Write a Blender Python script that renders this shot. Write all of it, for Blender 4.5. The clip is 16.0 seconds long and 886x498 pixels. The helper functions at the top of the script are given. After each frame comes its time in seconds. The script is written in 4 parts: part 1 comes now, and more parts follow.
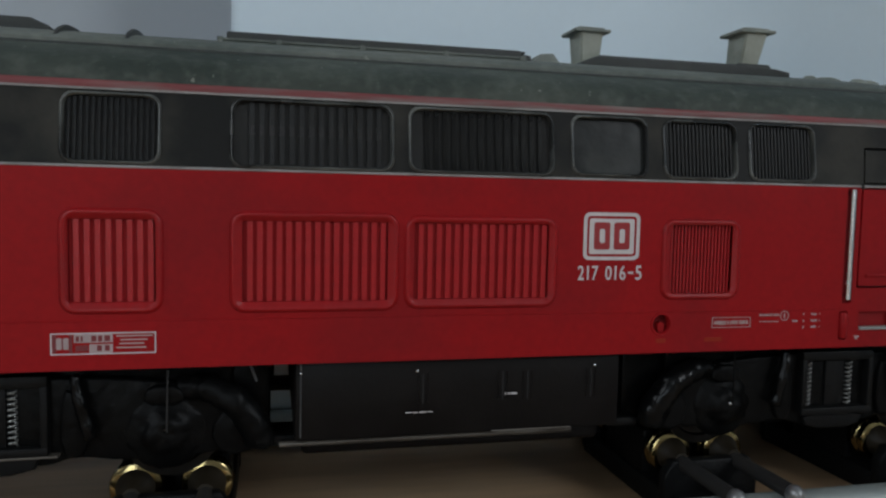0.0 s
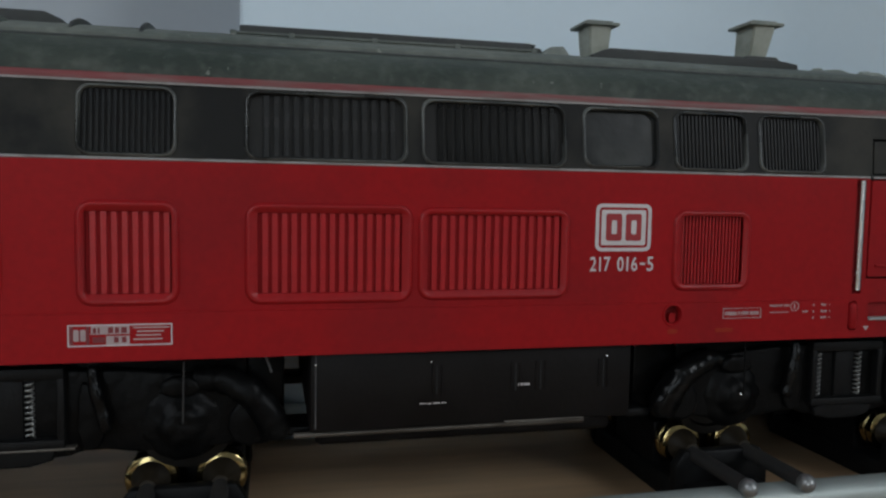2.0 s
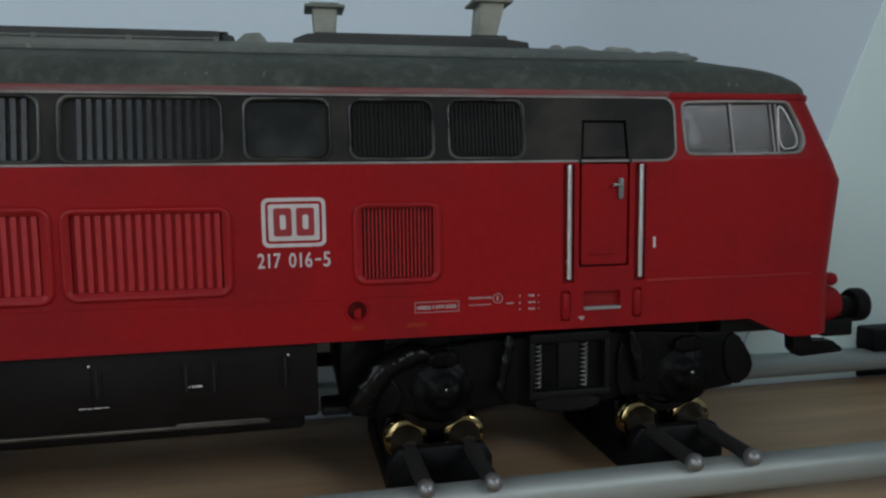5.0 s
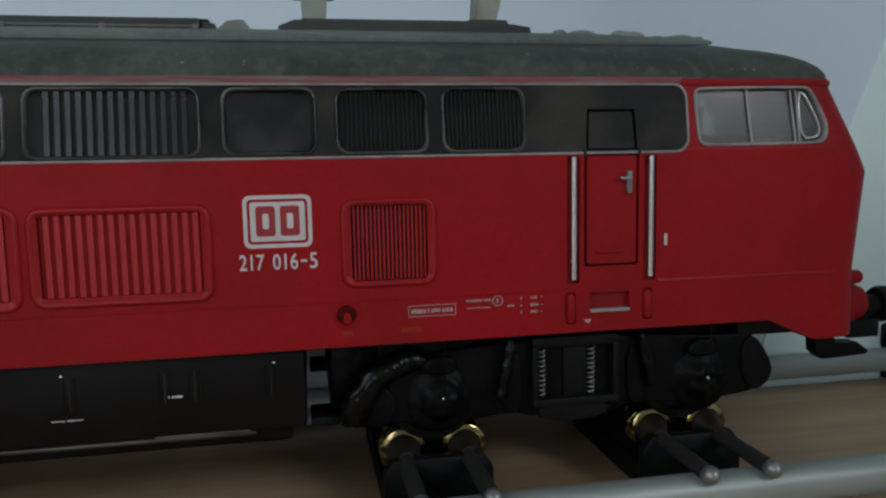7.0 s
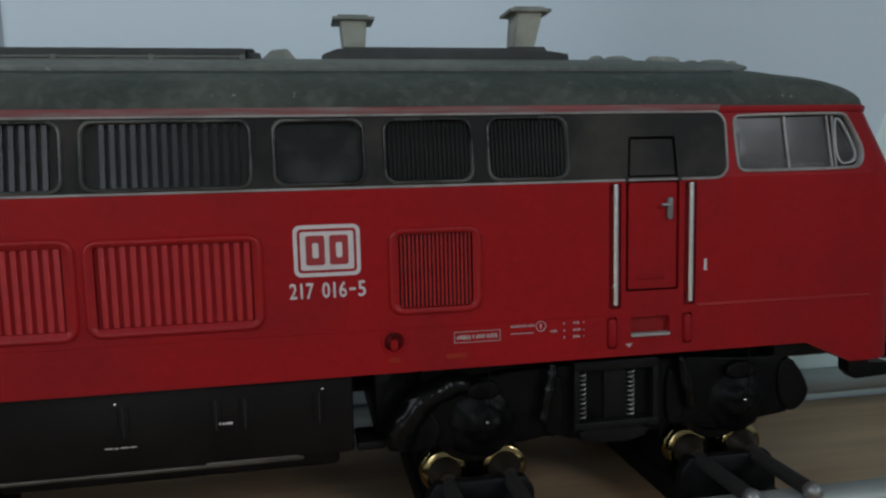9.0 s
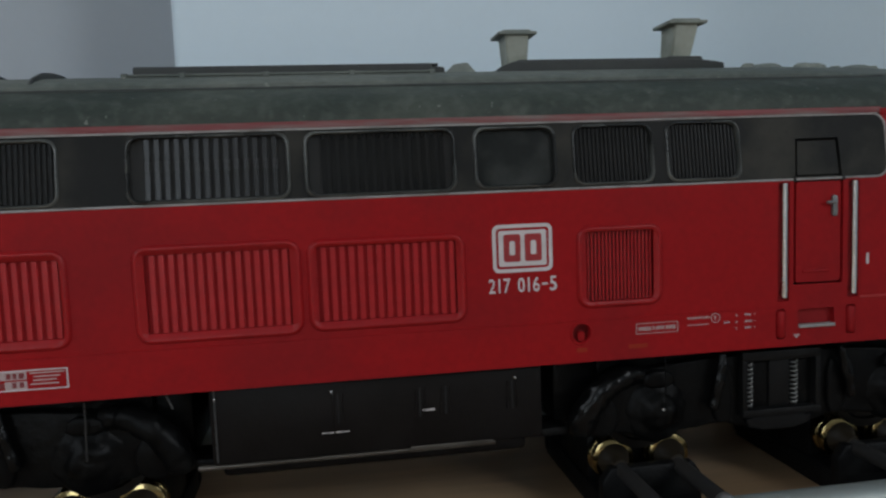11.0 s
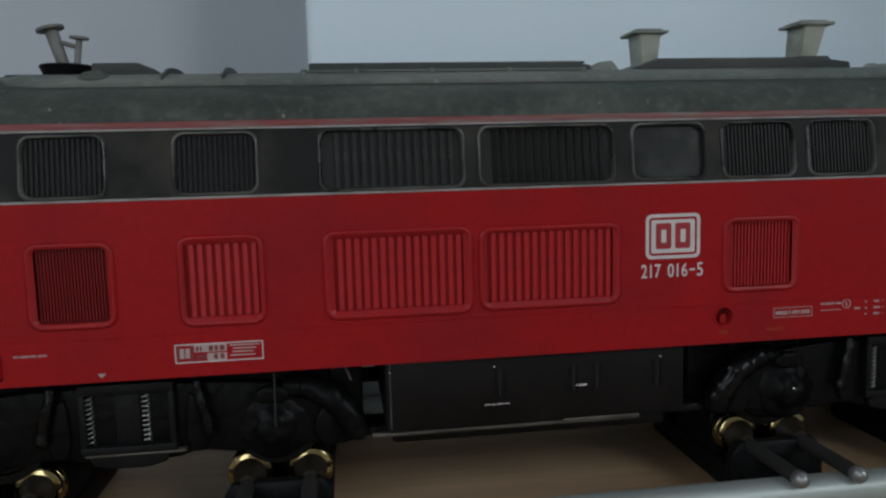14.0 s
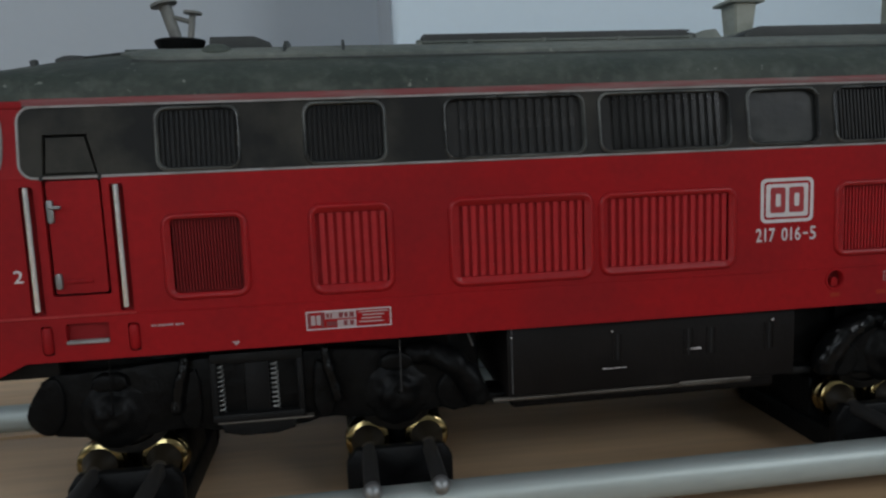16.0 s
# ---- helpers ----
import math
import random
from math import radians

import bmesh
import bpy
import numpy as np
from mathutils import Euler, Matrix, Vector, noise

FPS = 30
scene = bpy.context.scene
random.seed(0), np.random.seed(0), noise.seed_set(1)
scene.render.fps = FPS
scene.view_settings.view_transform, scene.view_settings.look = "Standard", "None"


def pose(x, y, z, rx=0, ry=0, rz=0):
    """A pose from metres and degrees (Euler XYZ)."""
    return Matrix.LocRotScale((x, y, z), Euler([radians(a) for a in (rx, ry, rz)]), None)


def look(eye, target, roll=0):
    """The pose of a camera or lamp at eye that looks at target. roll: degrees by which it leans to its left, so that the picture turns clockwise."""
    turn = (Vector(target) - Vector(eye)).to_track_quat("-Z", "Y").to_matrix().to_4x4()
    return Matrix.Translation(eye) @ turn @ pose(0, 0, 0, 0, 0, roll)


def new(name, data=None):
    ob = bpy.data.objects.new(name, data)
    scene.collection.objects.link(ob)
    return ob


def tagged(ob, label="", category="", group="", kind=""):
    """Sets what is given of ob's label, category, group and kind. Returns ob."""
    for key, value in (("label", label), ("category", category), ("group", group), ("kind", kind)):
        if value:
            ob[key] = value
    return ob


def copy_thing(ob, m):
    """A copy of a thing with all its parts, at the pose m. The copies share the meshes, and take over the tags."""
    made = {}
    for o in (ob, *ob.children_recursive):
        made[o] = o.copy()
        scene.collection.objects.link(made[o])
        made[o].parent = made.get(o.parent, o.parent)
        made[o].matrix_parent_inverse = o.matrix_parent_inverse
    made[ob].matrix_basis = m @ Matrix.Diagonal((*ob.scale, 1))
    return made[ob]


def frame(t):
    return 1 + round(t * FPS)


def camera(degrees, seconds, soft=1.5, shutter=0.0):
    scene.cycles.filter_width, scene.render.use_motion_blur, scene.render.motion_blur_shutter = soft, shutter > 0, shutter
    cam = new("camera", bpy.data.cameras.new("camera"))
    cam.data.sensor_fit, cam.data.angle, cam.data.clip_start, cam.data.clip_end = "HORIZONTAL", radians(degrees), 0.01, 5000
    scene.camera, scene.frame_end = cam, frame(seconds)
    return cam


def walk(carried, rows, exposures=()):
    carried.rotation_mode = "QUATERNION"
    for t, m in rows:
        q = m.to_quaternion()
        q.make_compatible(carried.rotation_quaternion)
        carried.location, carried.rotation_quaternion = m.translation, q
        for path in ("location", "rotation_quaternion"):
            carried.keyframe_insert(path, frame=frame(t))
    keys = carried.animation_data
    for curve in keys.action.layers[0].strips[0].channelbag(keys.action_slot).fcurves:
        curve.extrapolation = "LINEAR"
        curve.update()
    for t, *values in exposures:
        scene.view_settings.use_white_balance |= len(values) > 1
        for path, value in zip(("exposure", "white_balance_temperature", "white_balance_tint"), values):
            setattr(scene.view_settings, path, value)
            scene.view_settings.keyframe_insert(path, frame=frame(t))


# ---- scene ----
# Camera: a hand-held phone about nine centimetres from a model locomotive.
MM = 0.001
cam = camera(62.00, 16.0, soft=2.3, shutter=0.4)
# seconds, eye in millimetres, yaw, pitch, roll in degrees
PATH = [
    (0, -21.24, -98.28, 46.86, -13.05, -4.15, 1.19),
    (0.5, -21.27, -97.29, 46.32, -13.14, -4.32, 1.03),
    (1, -22.18, -96.27, 46.27, -13.21, -4.37, 1.13),
    (1.5, -22.92, -97.25, 46.78, -13.23, -4.23, 1.04),
    (2, -23.00, -98.34, 46.00, -13.18, -4.22, 0.97),
    (2.5, -15.53, -98.84, 44.16, -13.59, -4.03, 0.95),
    (3, -0.82, -109.59, 45.58, -14.20, -4.56, 0.56),
    (3.5, 4.19, -106.22, 43.61, -13.98, -5.50, 0.69),
    (4, 8.38, -104.71, 44.89, -12.92, -6.07, 0.92),
    (4.5, 13.07, -103.58, 45.64, -12.24, -6.25, -0.01),
    (4.7, 16.00, -103.69, 47.25, -11.74, -6.04, -0.46),
    (6.8, 20.81, -99.06, 49.75, -11.55, -6.68, -1.19),
    (7, 20.94, -98.32, 48.10, -10.56, -6.51, -1.14),
    (7.5, 22.61, -98.44, 48.54, -10.28, -6.21, -1.30),
    (8, 21.38, -98.40, 50.48, -11.03, -6.87, -1.20),
    (8.2, 20.08, -98.03, 51.78, -11.13, -6.74, -1.12),
    (10.3, 4.26, -100.58, 49.79, -9.07, -5.53, -1.88),
    (10.5, 1.09, -101.11, 49.74, -9.03, -5.30, -1.93),
    (11, -3.94, -101.30, 50.84, -8.52, -5.42, -2.20),
    (11.5, -9.00, -101.24, 51.20, -8.17, -5.53, -2.28),
    (12, -11.60, -101.56, 51.86, -7.94, -5.56, -2.12),
    (12.5, -14.36, -102.31, 51.52, -7.81, -5.84, -2.02),
    (13, -16.37, -103.08, 51.20, -7.62, -6.05, -2.04),
    (13.5, -19.60, -104.08, 51.46, -7.77, -6.43, -1.61),
    (14, -23.06, -105.19, 52.25, -7.68, -6.59, -1.55),
    (14.5, -25.49, -107.29, 51.84, -7.61, -6.58, -1.45),
    (15, -30.19, -105.95, 52.37, -7.66, -7.27, -1.62),
    (15.5, -33.83, -104.71, 50.66, -7.59, -7.68, -1.70),
    (16, -37.91, -104.80, 50.02, -7.49, -7.33, -2.34),
]


def eye(x, y, z, yaw, pitch, roll):
    return pose(x * MM, y * MM, z * MM, 0, 0, yaw) @ pose(0, 0, 0, 90 + pitch) @ pose(0, 0, 0, 0, 0, roll)


walk(cam, [(t, eye(*row)) for t, *row in PATH], [(0.0, 0.0), (16.0, 0.0)])

# ---- light ----
world = bpy.data.worlds.new("world")
scene.world = world
world.use_nodes = True
wn = world.node_tree.nodes
sky = wn.new("ShaderNodeTexSky")
sky.sky_type, sky.sun_disc = "NISHITA", False
sky.sun_elevation, sky.sun_rotation = radians(35), radians(200)
world.node_tree.links.new(sky.outputs[0], wn["Background"].inputs[0])
wn["Background"].inputs[1].default_value = 0.1


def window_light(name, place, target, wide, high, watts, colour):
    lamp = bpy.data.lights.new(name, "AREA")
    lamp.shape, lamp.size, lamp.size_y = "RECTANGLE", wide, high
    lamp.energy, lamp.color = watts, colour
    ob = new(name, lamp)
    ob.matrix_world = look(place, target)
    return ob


# daylight from four unseen window openings, added round the room to light the model
window_light("unseen_front_window_light", (1.29, -1.76, 1.05), (0.0, 0.0, 0.04), 0.42, 0.8, 11.5, (0.90, 0.95, 1.0))
window_light("narrow_window_daylight", (-0.55, -1.76, 0.5), (0.0, 0.0, 0.04), 0.44, 0.9, 4.5, (0.72, 0.87, 1.0))
window_light("window_daylight", (-1.46, -0.95, 1.0), (0.0, -0.1, 0.05), 0.9, 1.0, 8.8, (0.88, 0.95, 1.0))
window_light("side_window_daylight", (1.58, -1.1, 0.9), (0.0, 0.0, 0.03), 0.7, 1.0, 5.3, (0.84, 0.93, 1.0))


# ---- materials ----
def material(name, colour, rough=0.5, metal=0.0, stain=None, amount=0.35, scale=180.0, fine=1400.0, bump=0.15, spec=0.5, coat=0.0, stretch=(1, 1, 1), speck=0.3):
    m = bpy.data.materials.new(name)
    m.use_nodes = True
    n, l = m.node_tree.nodes, m.node_tree.links
    b = n["Principled BSDF"]
    b.inputs["Metallic"].default_value = metal
    b.inputs["Specular IOR Level"].default_value = spec
    b.inputs["Coat Weight"].default_value = coat
    b.inputs["Coat Roughness"].default_value = 0.25
    co = n.new("ShaderNodeTexCoord")
    mp = n.new("ShaderNodeMapping")
    mp.inputs["Scale"].default_value = stretch
    l.new(co.outputs["Object"], mp.inputs[0])
    big = n.new("ShaderNodeTexNoise")
    big.inputs["Scale"].default_value, big.inputs["Detail"].default_value = scale, 5
    small = n.new("ShaderNodeTexNoise")
    small.inputs["Scale"].default_value, small.inputs["Detail"].default_value = fine, 4
    for tex in (big, small):
        l.new(mp.outputs[0], tex.inputs["Vector"])
    ramp = n.new("ShaderNodeValToRGB")
    ramp.color_ramp.elements[0].position, ramp.color_ramp.elements[1].position = 0.44, 0.64
    l.new(big.outputs["Fac"], ramp.inputs[0])
    mul = n.new("ShaderNodeMath")
    mul.operation = "MULTIPLY"
    mul.inputs[1].default_value = amount
    l.new(ramp.outputs[0], mul.inputs[0])
    mix = n.new("ShaderNodeMix")
    mix.data_type = "RGBA"
    mix.inputs["A"].default_value = (*colour, 1)
    mix.inputs["B"].default_value = (*(stain or [c * 0.7 for c in colour]), 1)
    l.new(mul.outputs[0], mix.inputs["Factor"])
    grain = n.new("ShaderNodeMix")
    grain.data_type, grain.blend_type = "RGBA", "MULTIPLY"
    grain.inputs["Factor"].default_value = speck
    tone = n.new("ShaderNodeMapRange")
    tone.inputs["To Min"].default_value, tone.inputs["To Max"].default_value = 0.55, 1.3
    l.new(small.outputs["Fac"], tone.inputs[0])
    l.new(mix.outputs["Result"], grain.inputs["A"])
    l.new(tone.outputs[0], grain.inputs["B"])
    l.new(grain.outputs["Result"], b.inputs["Base Color"])
    rg = n.new("ShaderNodeMapRange")
    rg.inputs["To Min"].default_value, rg.inputs["To Max"].default_value = max(0.03, rough - 0.1), min(1.0, rough + 0.12)
    l.new(big.outputs["Fac"], rg.inputs[0])
    l.new(rg.outputs[0], b.inputs["Roughness"])
    if bump:
        bp = n.new("ShaderNodeBump")
        bp.inputs["Strength"].default_value, bp.inputs["Distance"].default_value = bump, 0.0002
        l.new(small.outputs["Fac"], bp.inputs["Height"])
        l.new(bp.outputs[0], b.inputs["Normal"])
    return m


RED = material("red_paint", (0.259, 0.0061, 0.0082), 0.48, stain=(0.196, 0.0073, 0.0096), amount=0.8, scale=60, fine=1400, bump=0.06, spec=0.12, speck=0.4)
RED_TRIM = material("red_moulding_paint", (0.262, 0.0062, 0.0084), 0.36, stain=(0.21, 0.0072, 0.0095), amount=0.7, scale=120, fine=1200, bump=0.2, spec=0.22, speck=0.4)
# body red darkened for the shade between the louvre slats
LOUVRE_SHADE = material("shaded_louvre_backing", (0.205, 0.0056, 0.0074), 0.6, bump=0.05, spec=0.12)
# body red with the shade of channels, steps and rib hollows mixed in
RED_DARK = material("red_recess_shade", (0.20, 0.0055, 0.0075), 0.6, bump=0.05, spec=0.2)
BAND = material("grey_black_paint", (0.0092, 0.0093, 0.0088), 0.55, stain=(0.034, 0.0325, 0.027), amount=0.9, scale=130, fine=1600, bump=0.12, spec=0.14)


def roof_paint(name, colour, stain, dust):
    """Weathered paint: cloudy stains, fine mottling, and small pale specks of dust."""
    m = material(name, colour, 0.62, stain=stain, amount=0.6, scale=60, fine=1500, bump=0.35, speck=0.7, stretch=(0.7, 1, 1.4), spec=0.25)
    n, l = m.node_tree.nodes, m.node_tree.links
    b = n["Principled BSDF"]
    co = n.new("ShaderNodeTexCoord")
    last = b.inputs["Base Color"].links[0].from_socket
    for size, low, high, amount in ((330, 0.57, 0.80, 0.22), (560, 0.50, 0.70, 0.14), (900, 0.69, 0.75, 0.85)):
        tex, cut, mul, mix = n.new("ShaderNodeTexNoise"), n.new("ShaderNodeMapRange"), n.new("ShaderNodeMath"), n.new("ShaderNodeMix")
        tex.inputs["Scale"].default_value, tex.inputs["Detail"].default_value = size, 3
        cut.inputs["From Min"].default_value, cut.inputs["From Max"].default_value = low, high
        mul.operation, mul.inputs[1].default_value = "MULTIPLY", amount
        mix.data_type, mix.inputs["B"].default_value = "RGBA", (*dust, 1)
        l.new(co.outputs["Object"], tex.inputs["Vector"])
        l.new(tex.outputs["Fac"], cut.inputs[0])
        l.new(cut.outputs[0], mul.inputs[0])
        l.new(mul.outputs[0], mix.inputs["Factor"])
        l.new(last, mix.inputs["A"])
        last = mix.outputs["Result"]
    l.new(last, b.inputs["Base Color"])
    return m


ROOF = roof_paint("weathered_roof_paint", (0.029, 0.038, 0.0315), (0.074, 0.085, 0.0705), (0.19, 0.20, 0.175))
DECK = roof_paint("dusty_roof_paint", (0.085, 0.097, 0.087), (0.155, 0.164, 0.145), (0.22, 0.23, 0.20))

ROOF_DARK = material("dark_roof_grille", (0.014, 0.016, 0.0145), 0.6, stain=(0.045, 0.05, 0.042), amount=0.35, scale=200, bump=0.2)
DUSTY = material("dusty_grey_roof_part", (0.15, 0.165, 0.145), 0.7, stain=(0.27, 0.285, 0.245), amount=0.7, scale=220, bump=0.25, speck=0.6)
STACK = material("pale_grey_exhaust", (0.27, 0.28, 0.235), 0.6, stain=(0.15, 0.16, 0.13), amount=0.7, scale=260, bump=0.15)
# pale tone holds both the wear and the highlights on the frame edges
FRAME_GREY = material("worn_highlit_edge", (0.018, 0.0185, 0.018), 0.27, stain=(0.12, 0.125, 0.115), amount=0.85, scale=110, bump=0.1, spec=0.45)
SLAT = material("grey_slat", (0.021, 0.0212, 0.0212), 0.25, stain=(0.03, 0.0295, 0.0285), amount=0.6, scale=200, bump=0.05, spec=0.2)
SLAT_FINE = material("worn_fine_slat", (0.0065, 0.0065, 0.0063), 0.4, stain=(0.0145, 0.0138, 0.013), amount=0.8, scale=260, bump=0.1, spec=0.14)
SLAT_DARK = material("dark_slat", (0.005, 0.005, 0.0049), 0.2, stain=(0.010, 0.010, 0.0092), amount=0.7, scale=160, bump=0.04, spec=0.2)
BACKING = material("dark_louvre_backing", (0.017, 0.0168, 0.016), 0.6, bump=0.1, spec=0.2)
STRIPE = material("pale_grey_stripe", (0.24, 0.23, 0.225), 0.5, stain=(0.14, 0.13, 0.12), amount=0.8, scale=240, bump=0.05)
PINK = material("faded_red_stripe", (0.16, 0.03, 0.032), 0.6, stain=(0.15, 0.115, 0.105), amount=0.9, scale=1100, fine=1500, bump=0.1, speck=0.7, stretch=(0.08, 1, 1))
WHITE = material("white_print", (0.50, 0.47, 0.47), 0.5, stain=(0.42, 0.37, 0.37), amount=0.5, scale=500, bump=0.0)
GREY_PRINT = material("thin_pale_print", (0.36, 0.28, 0.28), 0.5, bump=0.0, spec=0.2)
# body red darkened for the shade inside the end louvre and the filler
RED_SHADE = material("shaded_red", (0.125, 0.0045, 0.0058), 0.5, bump=0.05, spec=0.15)
BROWN_LINE = material("brownish_edge_line", (0.10, 0.088, 0.075), 0.42, 0.4, stain=(0.05, 0.041, 0.033), amount=0.9, scale=120, bump=0.05)
HORN = material("dull_grey_horn", (0.105, 0.105, 0.096), 0.5, stain=(0.2, 0.2, 0.18), amount=0.5, scale=400, bump=0.1)
FAINT = material("faint_brown_print", (0.25, 0.024, 0.011), 0.6, bump=0.0, spec=0.12)
RED_PRINT = material("red_print", (0.26, 0.012, 0.016), 0.5, bump=0.0)
BLACK = material("black_plastic", (0.0052, 0.0052, 0.0054), 0.45, stain=(0.008, 0.008, 0.0078), amount=0.6, scale=300, fine=1800, bump=0.35, spec=0.12)
GLOSS = material("glossy_black_plastic", (0.003, 0.003, 0.0031), 0.2, bump=0.8, fine=520, spec=0.14)
CAST = material("rough_black_casting", (0.0028, 0.0028, 0.0029), 0.36, stain=(0.005, 0.005, 0.0048), amount=0.6, scale=300, fine=620, bump=0.9, spec=0.07)
PLATE_FILL = material("dark_plate_ground", (0.15, 0.016, 0.02), 0.5, bump=0.0)
TANK = material("dark_brown_black_plastic", (0.0055, 0.0046, 0.0044), 0.45, stain=(0.009, 0.0076, 0.0072), amount=0.6, scale=150, bump=0.15, spec=0.1)
DARK = material("dark_interior", (0.006, 0.006, 0.006), 0.8, bump=0.0)
GREY_PART = material("grey_plastic", (0.03, 0.031, 0.033), 0.45, stain=(0.06, 0.06, 0.058), amount=0.6, scale=200, bump=0.1)
CHROME = material("bright_metal", (0.72, 0.72, 0.72), 0.22, 1.0, bump=0.03)
STEEL = material("grey_steel_pin", (0.025, 0.024, 0.0235), 0.5, 0.0, stain=(0.03, 0.026, 0.023), amount=0.7, scale=200, bump=0.08, spec=0.22)
WHEEL = material("dark_wheel_metal", (0.025, 0.023, 0.021), 0.4, 1.0, bump=0.1)
BALL = material("grey_steel_ball", (0.20, 0.205, 0.205), 0.32, 0.6, bump=0.05)
BRASS = material("polished_brass", (0.33, 0.255, 0.12), 0.15, 1.0, stain=(0.18, 0.13, 0.055), amount=0.6, scale=300, bump=0.04)
HUB = material("dull_brown_brass", (0.02, 0.0145, 0.008), 0.5, 0.2, stain=(0.008, 0.0065, 0.005), amount=0.8, scale=300, bump=0.1)
ALU = material("brushed_aluminium", (0.36, 0.40, 0.385), 0.5, 0.5, stain=(0.25, 0.275, 0.26), amount=0.7, scale=80, fine=900, bump=0.2, stretch=(0.12, 1, 1))
WOOD = material("brown_wood", (0.72, 0.49, 0.29), 0.36, stain=(0.46, 0.29, 0.16), amount=0.85, scale=70, fine=420, bump=0.25, stretch=(0.12, 1, 1), speck=0.6)
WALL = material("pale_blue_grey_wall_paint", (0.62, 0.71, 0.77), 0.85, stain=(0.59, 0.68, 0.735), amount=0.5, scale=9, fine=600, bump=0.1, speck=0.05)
# darker wall colour that carries the shade of the recess
WALL_SHADED = material("shaded_wall_colour", (0.37, 0.405, 0.44), 0.85, stain=(0.34, 0.37, 0.40), amount=0.5, scale=9, fine=600, bump=0.1, speck=0.05)
PALE_PANEL = material("pale_wall_panel", (0.73, 0.86, 0.83), 0.8, stain=(0.70, 0.83, 0.80), amount=0.5, scale=12, fine=700, bump=0.05, speck=0.05)
ROOM = material("room_wall_paint", (0.55, 0.54, 0.52), 0.9, scale=3, fine=90, bump=0.05, speck=0.05)
FLOOR = material("room_floor_wood", (0.22, 0.15, 0.09), 0.5, scale=6, fine=90, bump=0.1)
CLEAR_EDGE = material("clear_plastic_edge", (0.30, 0.31, 0.32), 0.12, bump=0.1, spec=0.9)
# lighter than the body red: wear and the ledge's highlight in one colour
WORN_LIT_RED = material("worn_lit_red_edge", (0.36, 0.035, 0.036), 0.4, stain=(0.28, 0.012, 0.014), amount=0.9, scale=260, bump=0.1, spec=0.4, stretch=(0.2, 1, 1))
CAB = material("grey_cab_interior", (0.036, 0.035, 0.031), 0.6, stain=(0.085, 0.084, 0.076), amount=0.6, scale=150, bump=0.1)
GLASS = material("scuffed_clear_plastic", (0.5, 0.51, 0.49), 0.2, stain=(0.4, 0.41, 0.39), amount=0.5, scale=160, bump=0.0)
_n, _l = GLASS.node_tree.nodes, GLASS.node_tree.links
_haze, _range = _n.new("ShaderNodeTexNoise"), _n.new("ShaderNodeMapRange")
_haze.inputs["Scale"].default_value = 240
_range.inputs["From Min"].default_value, _range.inputs["From Max"].default_value = 0.35, 0.65
_range.inputs["To Min"].default_value, _range.inputs["To Max"].default_value = 0.9, 1.0
_l.new(_n["Texture Coordinate"].outputs["Object"], _haze.inputs["Vector"])
_l.new(_haze.outputs["Fac"], _range.inputs[0])
_l.new(_range.outputs[0], _n["Principled BSDF"].inputs["Transmission Weight"])
_n["Principled BSDF"].inputs["IOR"].default_value = 1.3


# ---- mesh helpers (all in millimetres) ----
def emit(name, bm, mat, parent=None, label="", smooth=40, shadow=True):
    """Links a bmesh in millimetres as one mesh object in metres."""
    bmesh.ops.scale(bm, vec=(MM, MM, MM), verts=bm.verts)
    me = bpy.data.meshes.new(name)
    bm.to_mesh(me)
    bm.free()
    me.materials.append(mat)
    if smooth:
        me.shade_smooth()
        me.set_sharp_from_angle(angle=radians(smooth))
    ob = new(name, me)
    ob.visible_shadow = shadow
    if parent is not None:
        ob.parent = parent
        if parent.parent is None and parent.type == "EMPTY":
            ob.matrix_parent_inverse = parent.matrix_basis.inverted()
    if label:
        ob["label"] = label
    return ob


def thing(name, place, label, category, group=""):
    ob = new(name)
    ob.empty_display_size = 0.005
    ob.matrix_basis = Matrix.Translation([v * MM for v in place])
    return tagged(ob, label, category, group)


def box(bm, x0, x1, y0, y1, z0, z1, bevel=0.0, seg=2):
    vs = [bm.verts.new((x, y, z)) for x in (x0, x1) for y in (y0, y1) for z in (z0, z1)]
    faces = [bm.faces.new([vs[i] for i in f]) for f in ((0, 1, 3, 2), (4, 6, 7, 5), (0, 4, 5, 1), (2, 3, 7, 6), (0, 2, 6, 4), (1, 5, 7, 3))]
    if bevel:
        edges = {e for f in faces for e in f.edges}
        bmesh.ops.bevel(bm, geom=list(edges), offset=bevel, segments=seg, affect="EDGES", profile=0.5)
    return bm


def tube(bm, a, b, r, n=12, r2=None, caps=True):
    a, b = Vector(a), Vector(b)
    axis = (b - a).normalized()
    u = axis.orthogonal().normalized()
    v = axis.cross(u)
    rings = []
    for p, rad in ((a, r), (b, r if r2 is None else r2)):
        rings.append([bm.verts.new(p + rad * (math.cos(k * math.tau / n) * u + math.sin(k * math.tau / n) * v)) for k in range(n)])
    for k in range(n):
        bm.faces.new((rings[0][k], rings[0][(k + 1) % n], rings[1][(k + 1) % n], rings[1][k]))
    if caps:
        bm.faces.new(rings[0][::-1])
        bm.faces.new(rings[1])
    return bm


